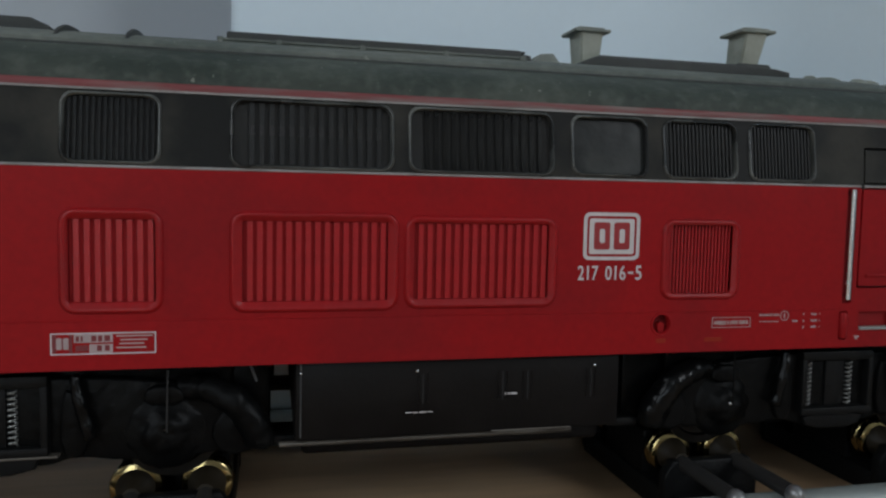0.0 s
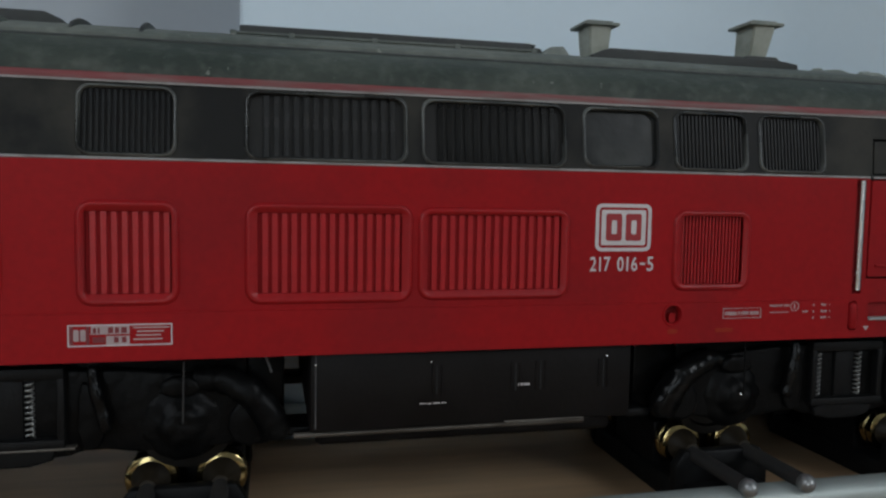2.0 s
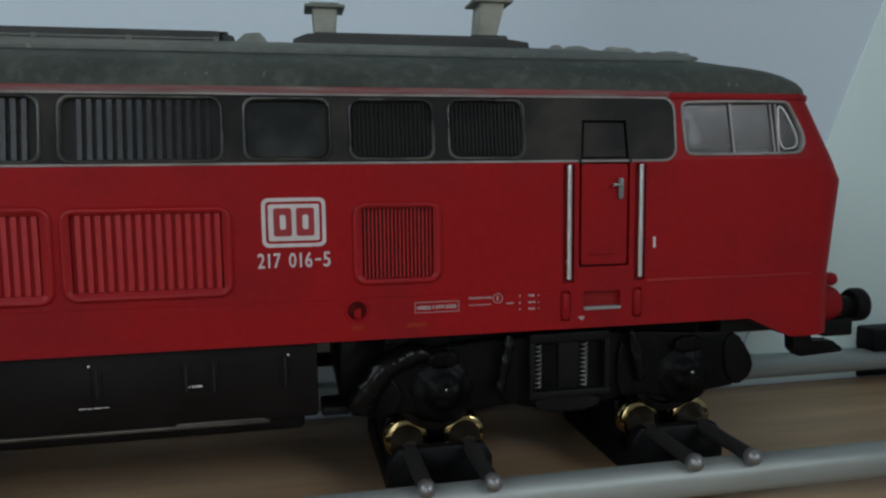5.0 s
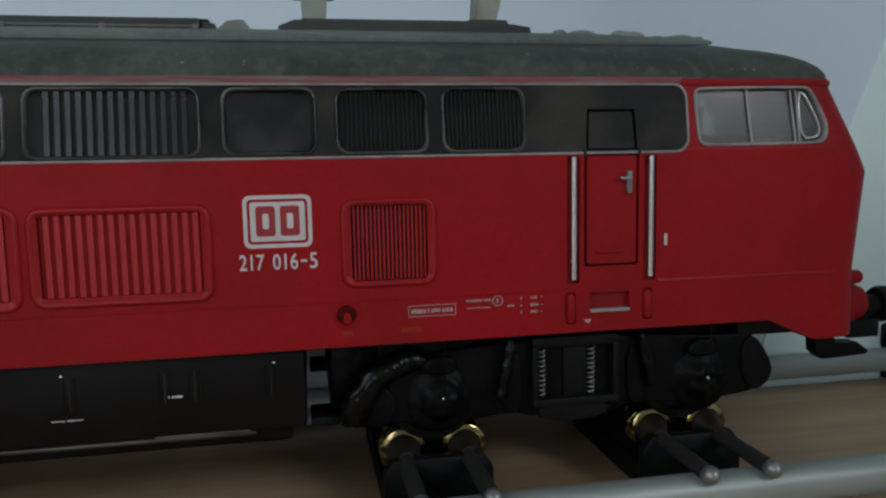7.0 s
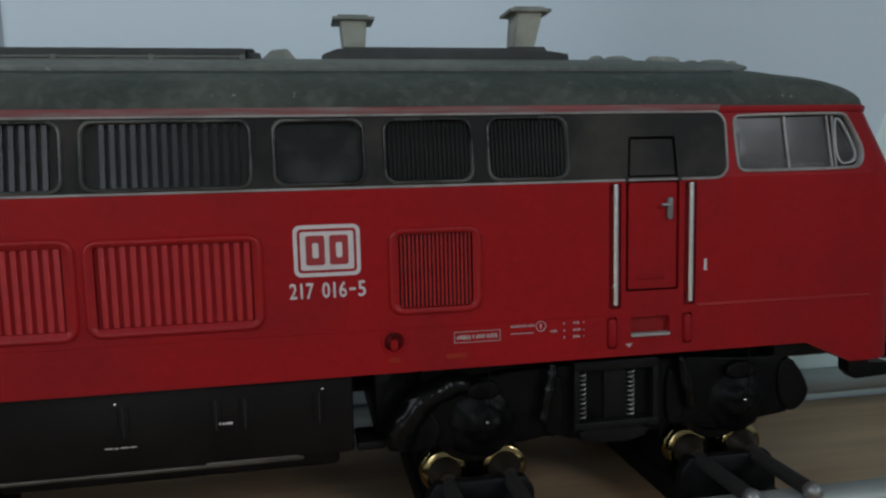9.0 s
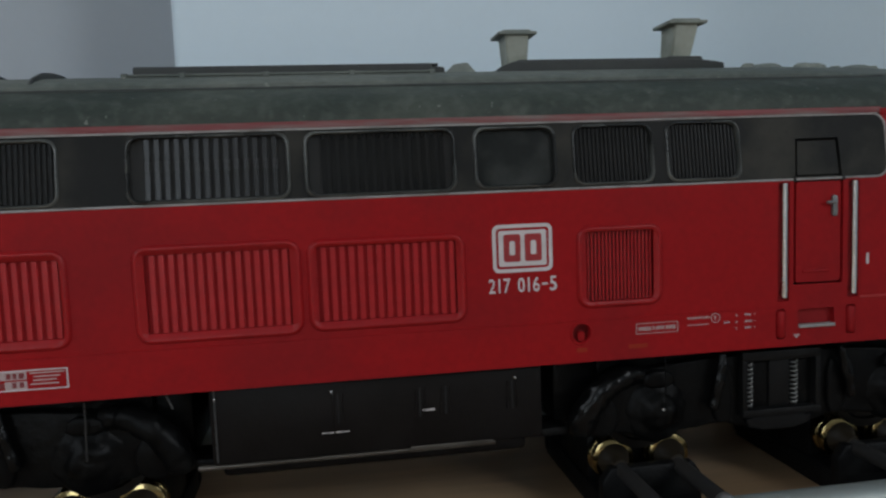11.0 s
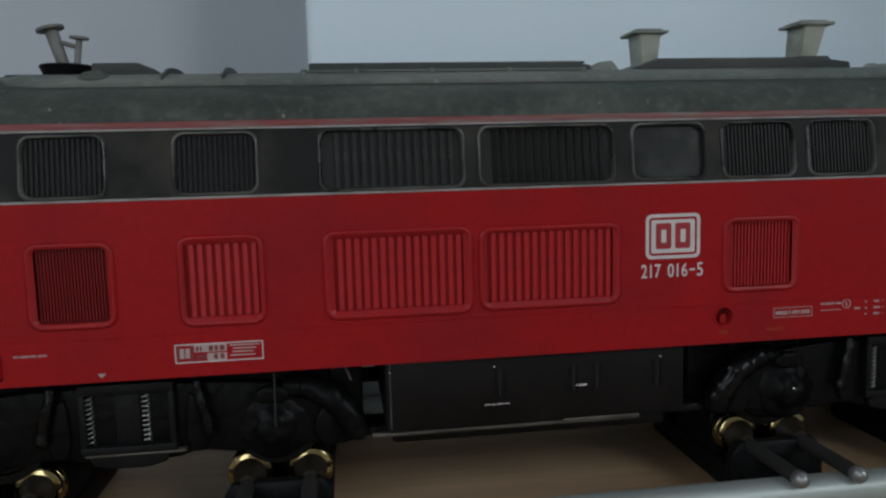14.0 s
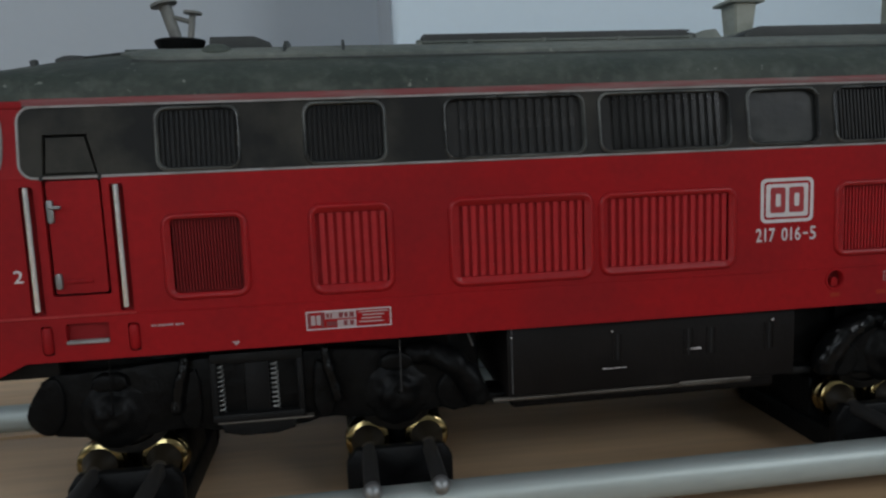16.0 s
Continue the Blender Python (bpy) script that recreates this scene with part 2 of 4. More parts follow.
def lathe(bm, centre, axis, profile, n=28):
    """profile: (distance along the axis, radius)."""
    c, axis = Vector(centre), Vector(axis).normalized()
    u = axis.orthogonal().normalized()
    v = axis.cross(u)
    rings = [[bm.verts.new(c + d * axis + r * (math.cos(k * math.tau / n) * u + math.sin(k * math.tau / n) * v)) for k in range(n)] for d, r in profile]
    for a, b in zip(rings, rings[1:]):
        for k in range(n):
            bm.faces.new((a[k], a[(k + 1) % n], b[(k + 1) % n], b[k]))
    bm.faces.new(rings[0][::-1])
    bm.faces.new(rings[-1])
    return bm


def ball(bm, centre, r, n=16):
    lathe(bm, centre, (0, 1, 0), [(-r * math.cos(a), max(0.02, r * math.sin(a))) for a in np.linspace(0, math.pi, 9)], n)
    return bm


def prism(bm, pts, y0, y1, bevel=0.0):
    """A polygon in x and z, from y0 to y1."""
    a = [bm.verts.new((x, y0, z)) for x, z in pts]
    b = [bm.verts.new((x, y1, z)) for x, z in pts]
    faces = [bm.faces.new(a), bm.faces.new(b[::-1])]
    n = len(pts)
    faces += [bm.faces.new((a[k], b[k], b[(k + 1) % n], a[(k + 1) % n])) for k in range(n)]
    if bevel:
        bmesh.ops.bevel(bm, geom=list({e for f in faces for e in f.edges}), offset=bevel, segments=2, affect="EDGES", profile=0.5)
    bmesh.ops.recalc_face_normals(bm, faces=bm.faces)
    return bm


def rr(x0, x1, z0, z1, r, n=5):
    """A rectangle with round corners, as a loop of points."""
    pts = []
    for cx, cz, start in ((x1 - r, z1 - r, 0), (x0 + r, z1 - r, 90), (x0 + r, z0 + r, 180), (x1 - r, z0 + r, 270)):
        for k in range(n + 1):
            a = radians(start + 90 * k / n)
            pts.append((cx + r * math.cos(a), cz + r * math.sin(a)))
    return pts


# ---- the locomotive's outline ----
CX = 1.1  # middle of the locomotive
WAIST, EAVES, SILL = 49.2, 56.95, 28.2
HALF = 17.5


def half_width(z):
    return HALF if z <= WAIST else HALF - (z - WAIST) * 1.1 / (EAVES - WAIST)


def nose(z):
    """x of the foremost point of the cab's front at height z."""
    return float(np.interp(z, (25.4, 34.0, 46.3, 57.4), (92.8, 92.7, 94.0, 88.7)))


def shoulder(z):
    """x at which the flat side begins to turn into the front."""
    return nose(z) - 7.0


def on_side(x, z, out=0.0):
    return (x, -(half_width(z) + out), z)


def end_arc(z, w, tip, depth=7.0, power=2.6, n=25):
    """The cab's front at height z as points from the near side to the far side."""
    pts = []
    for k in range(n):
        a = -math.pi / 2 + math.pi * k / (n - 1)
        c, s = math.cos(a), math.sin(a)
        pts.append((tip - depth + depth * abs(c) ** (2 / power), w * math.copysign(abs(s) ** (2 / power), s), z))
    return pts


def loft(bm, rings, closed=False):
    rows = [[bm.verts.new(p) for p in ring] for ring in rings]
    n = len(rows[0])
    for a, b in zip(rows, rows[1:]):
        for k in range(n if closed else n - 1):
            bm.faces.new((a[k], a[(k + 1) % n], b[(k + 1) % n], b[k]))
    return rows


def plate(bm, outline, holes, depth=0.7, out=0.0):
    """A panel of the side wall with real openings and a turned-in rim."""
    edges = []
    for loop in [outline, *holes]:
        vs = [bm.verts.new((x, 0, z)) for x, z in loop]
        edges += [bm.edges.new((vs[k], vs[(k + 1) % len(vs)])) for k in range(len(vs))]
    bmesh.ops.triangle_fill(bm, use_beauty=True, use_dissolve=False, edges=edges, normal=(0, -1, 0))
    for f in bm.faces:
        f.normal_update()
        if f.normal.y > 0:
            f.normal_flip()
    rim = bmesh.ops.extrude_edge_only(bm, edges=edges)
    inner = {v for v in rim["geom"] if isinstance(v, bmesh.types.BMVert)}
    for v in bm.verts:
        x, y, z = on_side(v.co.x, v.co.z, out)
        v.co = (x, y + (depth if v in inner else 0.0), z)
    return bm


def moulding(bm, loops):
    """A frame lofted through loops of points, each with its height over the side wall."""
    loft(bm, [[on_side(x, z, h) for x, z in pts] for pts, h in loops], closed=True)
    return bm


def patch(bm, pts, out):
    bm.faces.new([bm.verts.new(on_side(x, z, out)) for x, z in pts])
    return bm


def print_bar(bm, x0, x1, z0, z1, out=0.05, r=0.0):
    """Printing on the side: a thin raised patch."""
    pts = rr(x0, x1, z0, z1, r) if r else [(x1, z1), (x0, z1), (x0, z0), (x1, z0)]
    top = [bm.verts.new(on_side(x, z, out)) for x, z in pts]
    low = [bm.verts.new(on_side(x, z, -0.02)) for x, z in pts]
    bm.faces.new(top)
    for k in range(len(pts)):
        bm.faces.new((top[k], low[k], low[(k + 1) % len(pts)], top[(k + 1) % len(pts)]))
    return bm


def lettering(bm, text, x0, x1, z0, z1, out=0.05):
    """Characters in the built-in font, fitted to a rectangle on the side."""
    cu = bpy.data.curves.new("lettering", "FONT")
    cu.body, cu.resolution_u, cu.offset = text, 3, 0.012
    ob = bpy.data.objects.new("lettering", cu)
    scene.collection.objects.link(ob)
    bpy.context.view_layer.update()
    me = bpy.data.meshes.new_from_object(ob.evaluated_get(bpy.context.evaluated_depsgraph_get()))
    bpy.data.objects.remove(ob)
    co = [v.co for v in me.vertices]
    ax, bx = min(c.x for c in co), max(c.x for c in co)
    ay, by = min(c.y for c in co), max(c.y for c in co)
    start = len(bm.verts)
    vs = [bm.verts.new(on_side(x0 + (c.x - ax) / (bx - ax) * (x1 - x0), z0 + (c.y - ay) / (by - ay) * (z1 - z0), out)) for c in co]
    for p in me.polygons:
        bm.faces.new([vs[i] for i in p.vertices])
    bpy.data.meshes.remove(me)
    return bm


# ---- the setting ----
TOP = 5.2  # table top
bm = box(bmesh.new(), -700, 144.5, -420, 25, TOP - 30, TOP, 1.5)
tagged(emit("table_top", bm, WOOD), "brown wooden table top standing against the wall", "table", kind="structure")
bm = box(bmesh.new(), -700, -28.2, 25.2, 62, TOP - 30, TOP)
tagged(emit("table_back_strip", bm, WOOD), "brown wooden strip behind the table top", "table", kind="structure")
bm = box(bmesh.new(), -27.8, 1700, 25.2, 180, -750, 1700, 1.4, 5)
tagged(emit("wall_north", bm, WALL), "pale blue-grey painted wall behind the model", "wall", kind="structure")
# recess and the corner's side take their shade from the darker wall colour
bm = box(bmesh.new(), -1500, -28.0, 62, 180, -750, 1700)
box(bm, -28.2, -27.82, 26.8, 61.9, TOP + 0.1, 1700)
tagged(emit("wall_north_recess", bm, WALL_SHADED), "wall of a shallow recess, its shade put into lilac-grey", "wall", kind="structure")


def wall_with_window(name, axis, at, thick, a0, a1, w0, w1, h0, h1):
    """A room wall with one window opening, of four blocks."""
    b = bmesh.new()
    for p0, p1, z0, z1 in ((a0, w0, -750, 1700), (w1, a1, -750, 1700), (w0, w1, -750, h0), (w0, w1, h1, 1700)):
        if axis == "y":
            box(b, p0, p1, at - thick, at, z0, z1)
        else:
            box(b, at, at + thick, p0, p1, z0, z1)
    return tagged(emit(name, b, ROOM), "plain off-white room wall with a window opening", "wall", kind="structure")


wall_with_window("wall_east", "x", 1600, 120, -1920, 180, -1450, -750, 400, 1400)
wall_with_window("wall_west", "x", -1620, 120, -1920, 180, -1400, -500, 500, 1500)
wall_with_window("wall_south", "y", -1800, 120, 200, 1600, 1080, 1500, 650, 1450)
wall_with_window("wall_south_left", "y", -1800, 120, -1500, 200, -780, -320, 40, 960)
bm = box(bmesh.new(), -1620, 1720, -1920, 180, -800, -750)
tagged(emit("floor", bm, FLOOR), "brown wooden room floor", "floor", kind="structure")
bm = box(bmesh.new(), -1620, 1720, -1920, 180, 1700, 1750)
tagged(emit("ceiling", bm, ROOM), "plain off-white ceiling", "ceiling", kind="structure")
for x in (-660, 105):
    bm = box(bmesh.new(), x - 30, x + 30, -400, -340, -750, TOP - 30, 2)
    tagged(emit("table_leg", bm, WOOD), "square brown wooden table leg", "table", kind="structure")

# unseen wall block, added to keep side light off the right end
bm = box(bmesh.new(), 145, 1600, -100, 25, -750, 1700, 1.0)
tagged(emit("light_blocking_wall", bm, WALL), "unseen pale blue-grey wall block added to shade the right side", "wall", kind="structure")

# pale panel added for the paler slant-edged area of the wall, upright against it
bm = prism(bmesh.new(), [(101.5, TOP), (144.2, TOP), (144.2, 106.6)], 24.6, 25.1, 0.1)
tagged(emit("pale_wall_panel", bm, PALE_PANEL), "pale flat panel with a slanting edge against the wall", "card")


# ---- the roller stand ----
AXLES = (-66.7, -32.6, 35.8, 69.4)
RAIL_Y, RAIL_Z, RAIL_R = 22.3, 9.25, 2.15
for s, what in ((-1, "in front of"), (1, "behind")):
    bm = bmesh.new()
    pts = [(s * RAIL_Y + RAIL_R * math.copysign(abs(math.cos(a)) ** 0.75, math.cos(a)), RAIL_Z + RAIL_R * math.copysign(abs(math.sin(a)) ** 0.75, math.sin(a))) for a in np.linspace(0, math.tau, 25)[:-1]]
    rows = loft(bm, [[(x, y, z) for y, z in pts] for x in (-190, 144.4)], closed=True)
    bm.faces.new(rows[0][::-1])
    bm.faces.new(rows[1])
    tagged(emit("stand_rail", bm, ALU), "rounded brushed aluminium rail " + what + " the locomotive", "rail", "rails of the roller stand")


def roller_carriage():
    """A black block with two axle pins, four brass rollers and bright pin heads, standing at x = 0."""
    root = thing("roller_carriage", (0, 0, TOP), "black plastic roller carriage with brass rollers", "roller stand", "roller carriages under the axles")
    b = box(bmesh.new(), -6.7, 6.7, -13.0, 13.0, TOP, 8.6, 0.4)
    box(b, -5.6, 5.6, -20.8, 20.8, 7.3, 8.5, 0.3)
    box(b, -6.2, 6.2, -5.9, 5.9, 8.3, 14.6, 0.4)
    emit("block", b, BLACK, root)
    for s in (-1, 1):
        b = prism(bmesh.new(), [(-6.9, 6.0), (6.9, 6.0), (6.9, 10.9), (5.7, 12.7), (-5.7, 12.7), (-6.9, 10.9)], s * 12.4 - 0.9, s * 12.4 + 0.9, 0.4)
        emit("cheek", b, BLACK, root)
    for x in (-3.95, 3.95):
        pin = emit("axle_pin", tube(bmesh.new(), (x, -24.0, 12.1), (x, 24.0, 12.1), 0.98, 14), STEEL, root, "grey steel axle pin")
        for s in (-1, 1):
            emit("pin_head", ball(bmesh.new(), (x, s * 24.2, 12.1), 1.15), BALL, pin, "grey round pin head")
            prof = [(-2.1, 0.9), (-2.1, 2.5), (-1.85, 2.95), (-1.4, 3.1), (-1.1, 2.98), (-0.95, 2.7), (-0.75, 2.7), (-0.6, 2.95), (-0.2, 3.08), (0.2, 2.95), (0.4, 2.6), (0.4, 0.9)]
            wheel = emit("roller", lathe(bmesh.new(), (x, s * 9.3, 12.45), (0, -s, 0), [(-d, r * 0.97) for d, r in prof][::-1], 36), BRASS, root, "polished brass flanged roller")
            prof = [(0.3, 0.9), (0.3, 2.3), (0.7, 2.15), (1.2, 1.75), (1.9, 1.35), (2.6, 1.1), (3.0, 0.98)]
            emit("hub", lathe(bmesh.new(), (x, s * 9.3, 12.45), (0, -s, 0), [(-d, r * 0.97) for d, r in prof][::-1], 32), HUB, wheel, "dull brown brass hub")
    return root


first = roller_carriage()
for x in AXLES[1:]:
    copy_thing(first, pose(x * MM, 0, TOP * MM))
first.matrix_basis = pose(AXLES[0] * MM, 0, TOP * MM)

bm = box(bmesh.new(), 130, 143.6, 19.4, 24.5, 11.3, 15.9, 0.6)
box(bm, 130.6, 143.4, 24.0, 24.5, TOP, 12.0, 0.1)
box(bm, 130.6, 143.4, 23.7, 24.5, TOP, 6.4, 0.2)
tagged(emit("end_stop", bm, BLACK), "black plastic end stop on the aluminium rail", "end stop")

# ---- the locomotive ----
LOCO = thing("locomotive", (CX, 0, 13.8), "red model diesel locomotive with a grey weathered roof", "locomotive")
FAR = Matrix.Translation((2 * CX * MM, 0, 0)) @ pose(0, 0, 0, 0, 0, 180)
NEAR_PARTS = []


def near(name, bm, mat, label="", smooth=40):
    """A part of the near side, which is later repeated on the far side."""
    ob = emit(name, bm, mat, LOCO, label, smooth)
    NEAR_PARTS.append(ob)
    return ob


def mirrored(pts):
    return [(2 * CX - x, -y, z) for x, y, z in pts]


LEVELS = (SILL, 30, 34, 38, 42, 46.3, WAIST, 51, 53, 55, EAVES)
# cab fronts
for flip in (False, True):
    bm = bmesh.new()
    rings = [end_arc(z, half_width(z), nose(z)) for z in LEVELS]
    loft(bm, [mirrored(r) if flip else r for r in rings])
    emit("cab_front", bm, RED, LOCO, "red rounded cab front")
    # deep skirt under the cab
    bm = bmesh.new()
    rings = []
    for z in (25.4, 26.0, 26.9, SILL):
        back = float(np.interp(z, (25.4, SILL), (83.2, 76.9)))
        arc = end_arc(z, HALF, nose(z))
        rings.append([(back, -HALF, z), *arc, (back, HALF, z)])
    rows = loft(bm, [mirrored(r) if flip else r for r in rings], closed=True)
    bm.faces.new(rows[0])
    emit("skirt", bm, RED, LOCO, "red skirt under the cab front")
    # front windows
    bm = bmesh.new()
    for y0, y1 in ((-13.2, -5.2), (-4.4, 4.4), (5.2, 13.2)):
        rows = []
        for z in (51.0, 56.2):
            arc = np.array(end_arc(z, half_width(z), nose(z), n=201))
            line = [(float(np.interp(y, arc[:, 1], arc[:, 0])) + 0.08, float(y), z) for y in np.linspace(y0, y1, 9)]
            rows.append(mirrored(line) if flip else line)
        loft(bm, rows)
    emit("front_window", bm, DARK, LOCO, "dark glazed front window")

# inner core behind the side panels, bottom and ends closed
bm = box(bmesh.new(), 2 * CX - 83, 83, -16.0, 16.0, SILL - 0.3, WAIST)
box(bm, -73.0, 65.0, -15.6, 15.6, WAIST, EAVES + 0.5)
emit("inner_core", bm, DARK, LOCO, "dark interior behind the openings")
bm = box(bmesh.new(), 2 * CX - 84, 84, -17.2, 17.2, SILL + 0.1, SILL + 0.9, 0.2)
emit("underframe", bm, BLACK, LOCO, "black underframe below the body")

# near-side layout: x0, x1, z0, z1
RED_LOUVRES = [((-58.7, -49.2, 34.6, 44.5), (-57.75, -49.95, 35.3, 43.9), 22, 0.115), ((-42.15, -32.4, 34.15, 44.75), (-41.4, -33.0, 35.25, 43.75), 8, 0.33), ((-25.55, -7.65, 34.05, 44.7), (-24.35, -8.8, 35.1, 43.75), 15, 0.34), ((-6.8, 11.1, 34.2, 44.45), (-5.8, 10.1, 35.2, 43.7), 15, 0.34), ((24.75, 35.25, 34.85, 44.5), (25.85, 34.25, 35.5, 44.1), 18, 0.115)]
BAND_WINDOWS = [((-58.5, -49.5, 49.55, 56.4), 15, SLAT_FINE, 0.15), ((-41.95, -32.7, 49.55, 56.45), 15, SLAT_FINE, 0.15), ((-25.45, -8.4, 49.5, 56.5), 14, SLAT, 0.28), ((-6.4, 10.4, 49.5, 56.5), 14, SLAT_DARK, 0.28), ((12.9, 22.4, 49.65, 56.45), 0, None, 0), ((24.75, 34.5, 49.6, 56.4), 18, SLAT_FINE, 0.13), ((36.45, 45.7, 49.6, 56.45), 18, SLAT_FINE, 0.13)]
DOORS = [(52.75, 59.5, 35.95, 53.3, 59.15, 54.15), (-71.05, -64.75, 35.75, -70.7, -66.0, 53.9)]
RAILS = [(51.4, 34.5, 48.7), (60.93, 34.5, 48.7), (-72.75, 34.2, 48.15), (-63.2, 34.2, 48.15)]
STEPS = [(53.4, 58.4, 30.75, 32.85), (-70.1, -65.4, 30.45, 32.55)]
PEGS = [(51.05, 29.3, 32.9), (60.7, 29.4, 32.95), (-72.15, 29.1, 32.35), (-62.7, 29.05, 32.15)]
BAND0, BAND1 = -73.2, 65.7
LEFT, RIGHT = lambda z: 2 * CX - shoulder(z), shoulder


def circle(x, z, r, n=20):
    return [(x + r * math.cos(k * math.tau / n), z + r * math.sin(k * math.tau / n)) for k in range(n)]


# lower red side panel
holes = [rr(*inner, 0.6 if fine < 0.3 else 0.15) for _, inner, _, fine in RED_LOUVRES]
holes += [circle(25.05, 31.75, 1.15)]
holes += [rr(x0, x1, z0, WAIST - 0.25, 0.3) for x0, x1, z0, *_ in DOORS]
holes += [rr(x - 0.75, x + 0.75, z0 - 0.5, z1 + 0.1, 0.3) for x, z0, z1 in RAILS]
holes += [rr(x0, x1, z0, z1, 0.25) for x0, x1, z0, z1 in STEPS]
holes += [rr(x - 0.64, x + 0.64, z0 - 0.12, z1 + 0.12, 0.4) for x, z0, z1 in PEGS]
outline = [(LEFT(z), z) for z in (SILL, 34, 46.3, WAIST)] + [(RIGHT(z), z) for z in (WAIST, 46.3, 34, SILL)]
near("side_panel", plate(bmesh.new(), outline, holes), RED, "red painted side panel with louvre openings", 0)

# black window band, round at both ends
ends = rr(BAND0, BAND1, WAIST, EAVES, 1.6, 6)
holes = [rr(*w, 1.3) for w, *_ in BAND_WINDOWS]
for x0, x1, z0, t0, t1, z1 in DOORS:
    holes.append([(x0 + 0.2, WAIST + 0.25), (x1 - 0.2, WAIST + 0.25), (t1, z1), (t0, z1)])
near("window_band", plate(bmesh.new(), ends, holes), BAND, "black-grey painted window band", 0)
# red cab sides above the waist, meeting the band's round ends
CAB_WIN = [(67.2, 50.7), (67.45, 50.15), (68.2, 49.9), (82.6, 50.0), (83.5, 50.2), (84.0, 50.9), (84.1, 52.0), (83.7, 53.2), (82.3, 55.9), (81.9, 56.4), (81.2, 56.6), (67.7, 56.45), (67.1, 56.2), (66.9, 55.6)]
CAB_WIN_LEFT = [(-75.1, 50.7), (-75.9, 50.0), (-80.6, 50.1), (-82.0, 51.0), (-82.0, 52.4), (-80.6, 55.2), (-79.6, 56.3), (-78.5, 56.5), (-75.8, 56.3), (-75.0, 55.5)]


def softened(pts, rounds=2):
    for _ in range(rounds):
        pts = [q for k in range(len(pts)) for a, b in [(pts[k], pts[(k + 1) % len(pts)])] for q in ((0.75 * a[0] + 0.25 * b[0], 0.75 * a[1] + 0.25 * b[1]), (0.25 * a[0] + 0.75 * b[0], 0.25 * a[1] + 0.75 * b[1]))]
    return pts


right_edge = [p for p in ends if p[0] > BAND1 - 1.61]
right_edge.sort(key=lambda p: p[1])
left_edge = [p for p in ends if p[0] < BAND0 + 1.61]
left_edge.sort(key=lambda p: p[1])
near("cab_side", plate(bmesh.new(), right_edge + [(RIGHT(EAVES), EAVES), (RIGHT(WAIST), WAIST)], [softened(CAB_WIN)]), RED, "red cab side with a window", 0)
near("cab_side", plate(bmesh.new(), left_edge + [(LEFT(EAVES), EAVES), (LEFT(WAIST), WAIST)], [softened(CAB_WIN_LEFT)]), RED, "red cab side with a window", 0)


def scaled(pts, d):
    """The loop moved outward by d."""
    out, n = [], len(pts)
    area = sum(pts[k][0] * pts[(k + 1) % n][1] - pts[(k + 1) % n][0] * pts[k][1] for k in range(n))
    sign = 1 if area > 0 else -1
    for k in range(n):
        (ax, az), (bx, bz) = pts[k - 1], pts[(k + 1) % n]
        tx, tz = bx - ax, bz - az
        ln = math.hypot(tx, tz) or 1
        out.append((pts[k][0] + sign * d * tz / ln, pts[k][1] - sign * d * tx / ln))
    return out


# cab interiors, seen through the windows
for flip in (False, True):
    k = (lambda a, b: (2 * CX - b, 2 * CX - a)) if flip else (lambda a, b: (a, b))
    bm = box(bmesh.new(), *k(64.6, 65.2), -15.4, 15.4, WAIST - 2, EAVES)
    box(bm, *k(65, 81), -15.6, 15.6, 46.5, 47.5)
    box(bm, *k(65, 81), -15.6, 15.6, EAVES - 0.5, EAVES - 0.1)
    box(bm, *k(75, 81), -14, 14, 47.5, 50.6, 0.5)
    rows = []
    for z in (47.5, 50, 53, 55.5, EAVES - 0.4):
        arc = end_arc(z, half_width(z) - 0.9, nose(z) - 1.0)
        rows.append(mirrored(arc) if flip else arc)
    loft(bm, rows)
    emit("cab_interior", bm, CAB, LOCO, "pale grey cab interior with a desk")
    for y in (-8.5, 8.5):
        bm = box(bmesh.new(), *k(69.6, 70.6), y - 2.2, y + 2.2, 48.5, 54.4, 0.4)
        box(bm, *k(70.2, 73.4), y - 2.2, y + 2.2, 47.4, 49.4, 0.5)
        emit("driver_seat", bm, GREY_PART, LOCO, "grey driver's seat")

for pts, bars in ((CAB_WIN, ((73.75, 74.15), (79.6, 80.05), (80.35, 80.6))), (CAB_WIN_LEFT, ((-78.4, -77.9),))):
    loop = softened(pts)
    bm = moulding(bmesh.new(), [(scaled(loop, 0.26), 0.0), (scaled(loop, 0.22), 0.2), (scaled(loop, 0.02), 0.22), (scaled(loop, -0.12), 0.05), (scaled(loop, -0.12), -0.6)])
    win = near("cab_window", bm, STRIPE, "cab side window with a pale grey surround")
    bm = bmesh.new()
    patch(bm, scaled(loop, -0.05), -0.45)
    emit("pane", bm, GLASS, win, "clear plastic window pane", 0, shadow=False)
    for top, low in bars:
        h = 0.12 if top > 78 else 0.16
        bm = prism(bmesh.new(), [(top - h, 56.4), (top + h, 56.4), (low + h, 50.1), (low - h, 50.1)], -0.12, 0.12)
        for v in bm.verts:
            v.co.y += -half_width(v.co.z) + 0.3
        emit("mullion", bm, STRIPE, win)

# small framed quarter light at the front end of the cab window
QUARTER = softened([(80.75, 50.5), (82.8, 50.55), (83.4, 51.1), (83.4, 52.2), (81.95, 55.2), (81.4, 55.95), (80.7, 56.0)], 2)
bm = moulding(bmesh.new(), [(scaled(QUARTER, 0.14), -0.5), (scaled(QUARTER, 0.12), -0.2), (scaled(QUARTER, -0.1), -0.2), (scaled(QUARTER, -0.12), -0.5)])
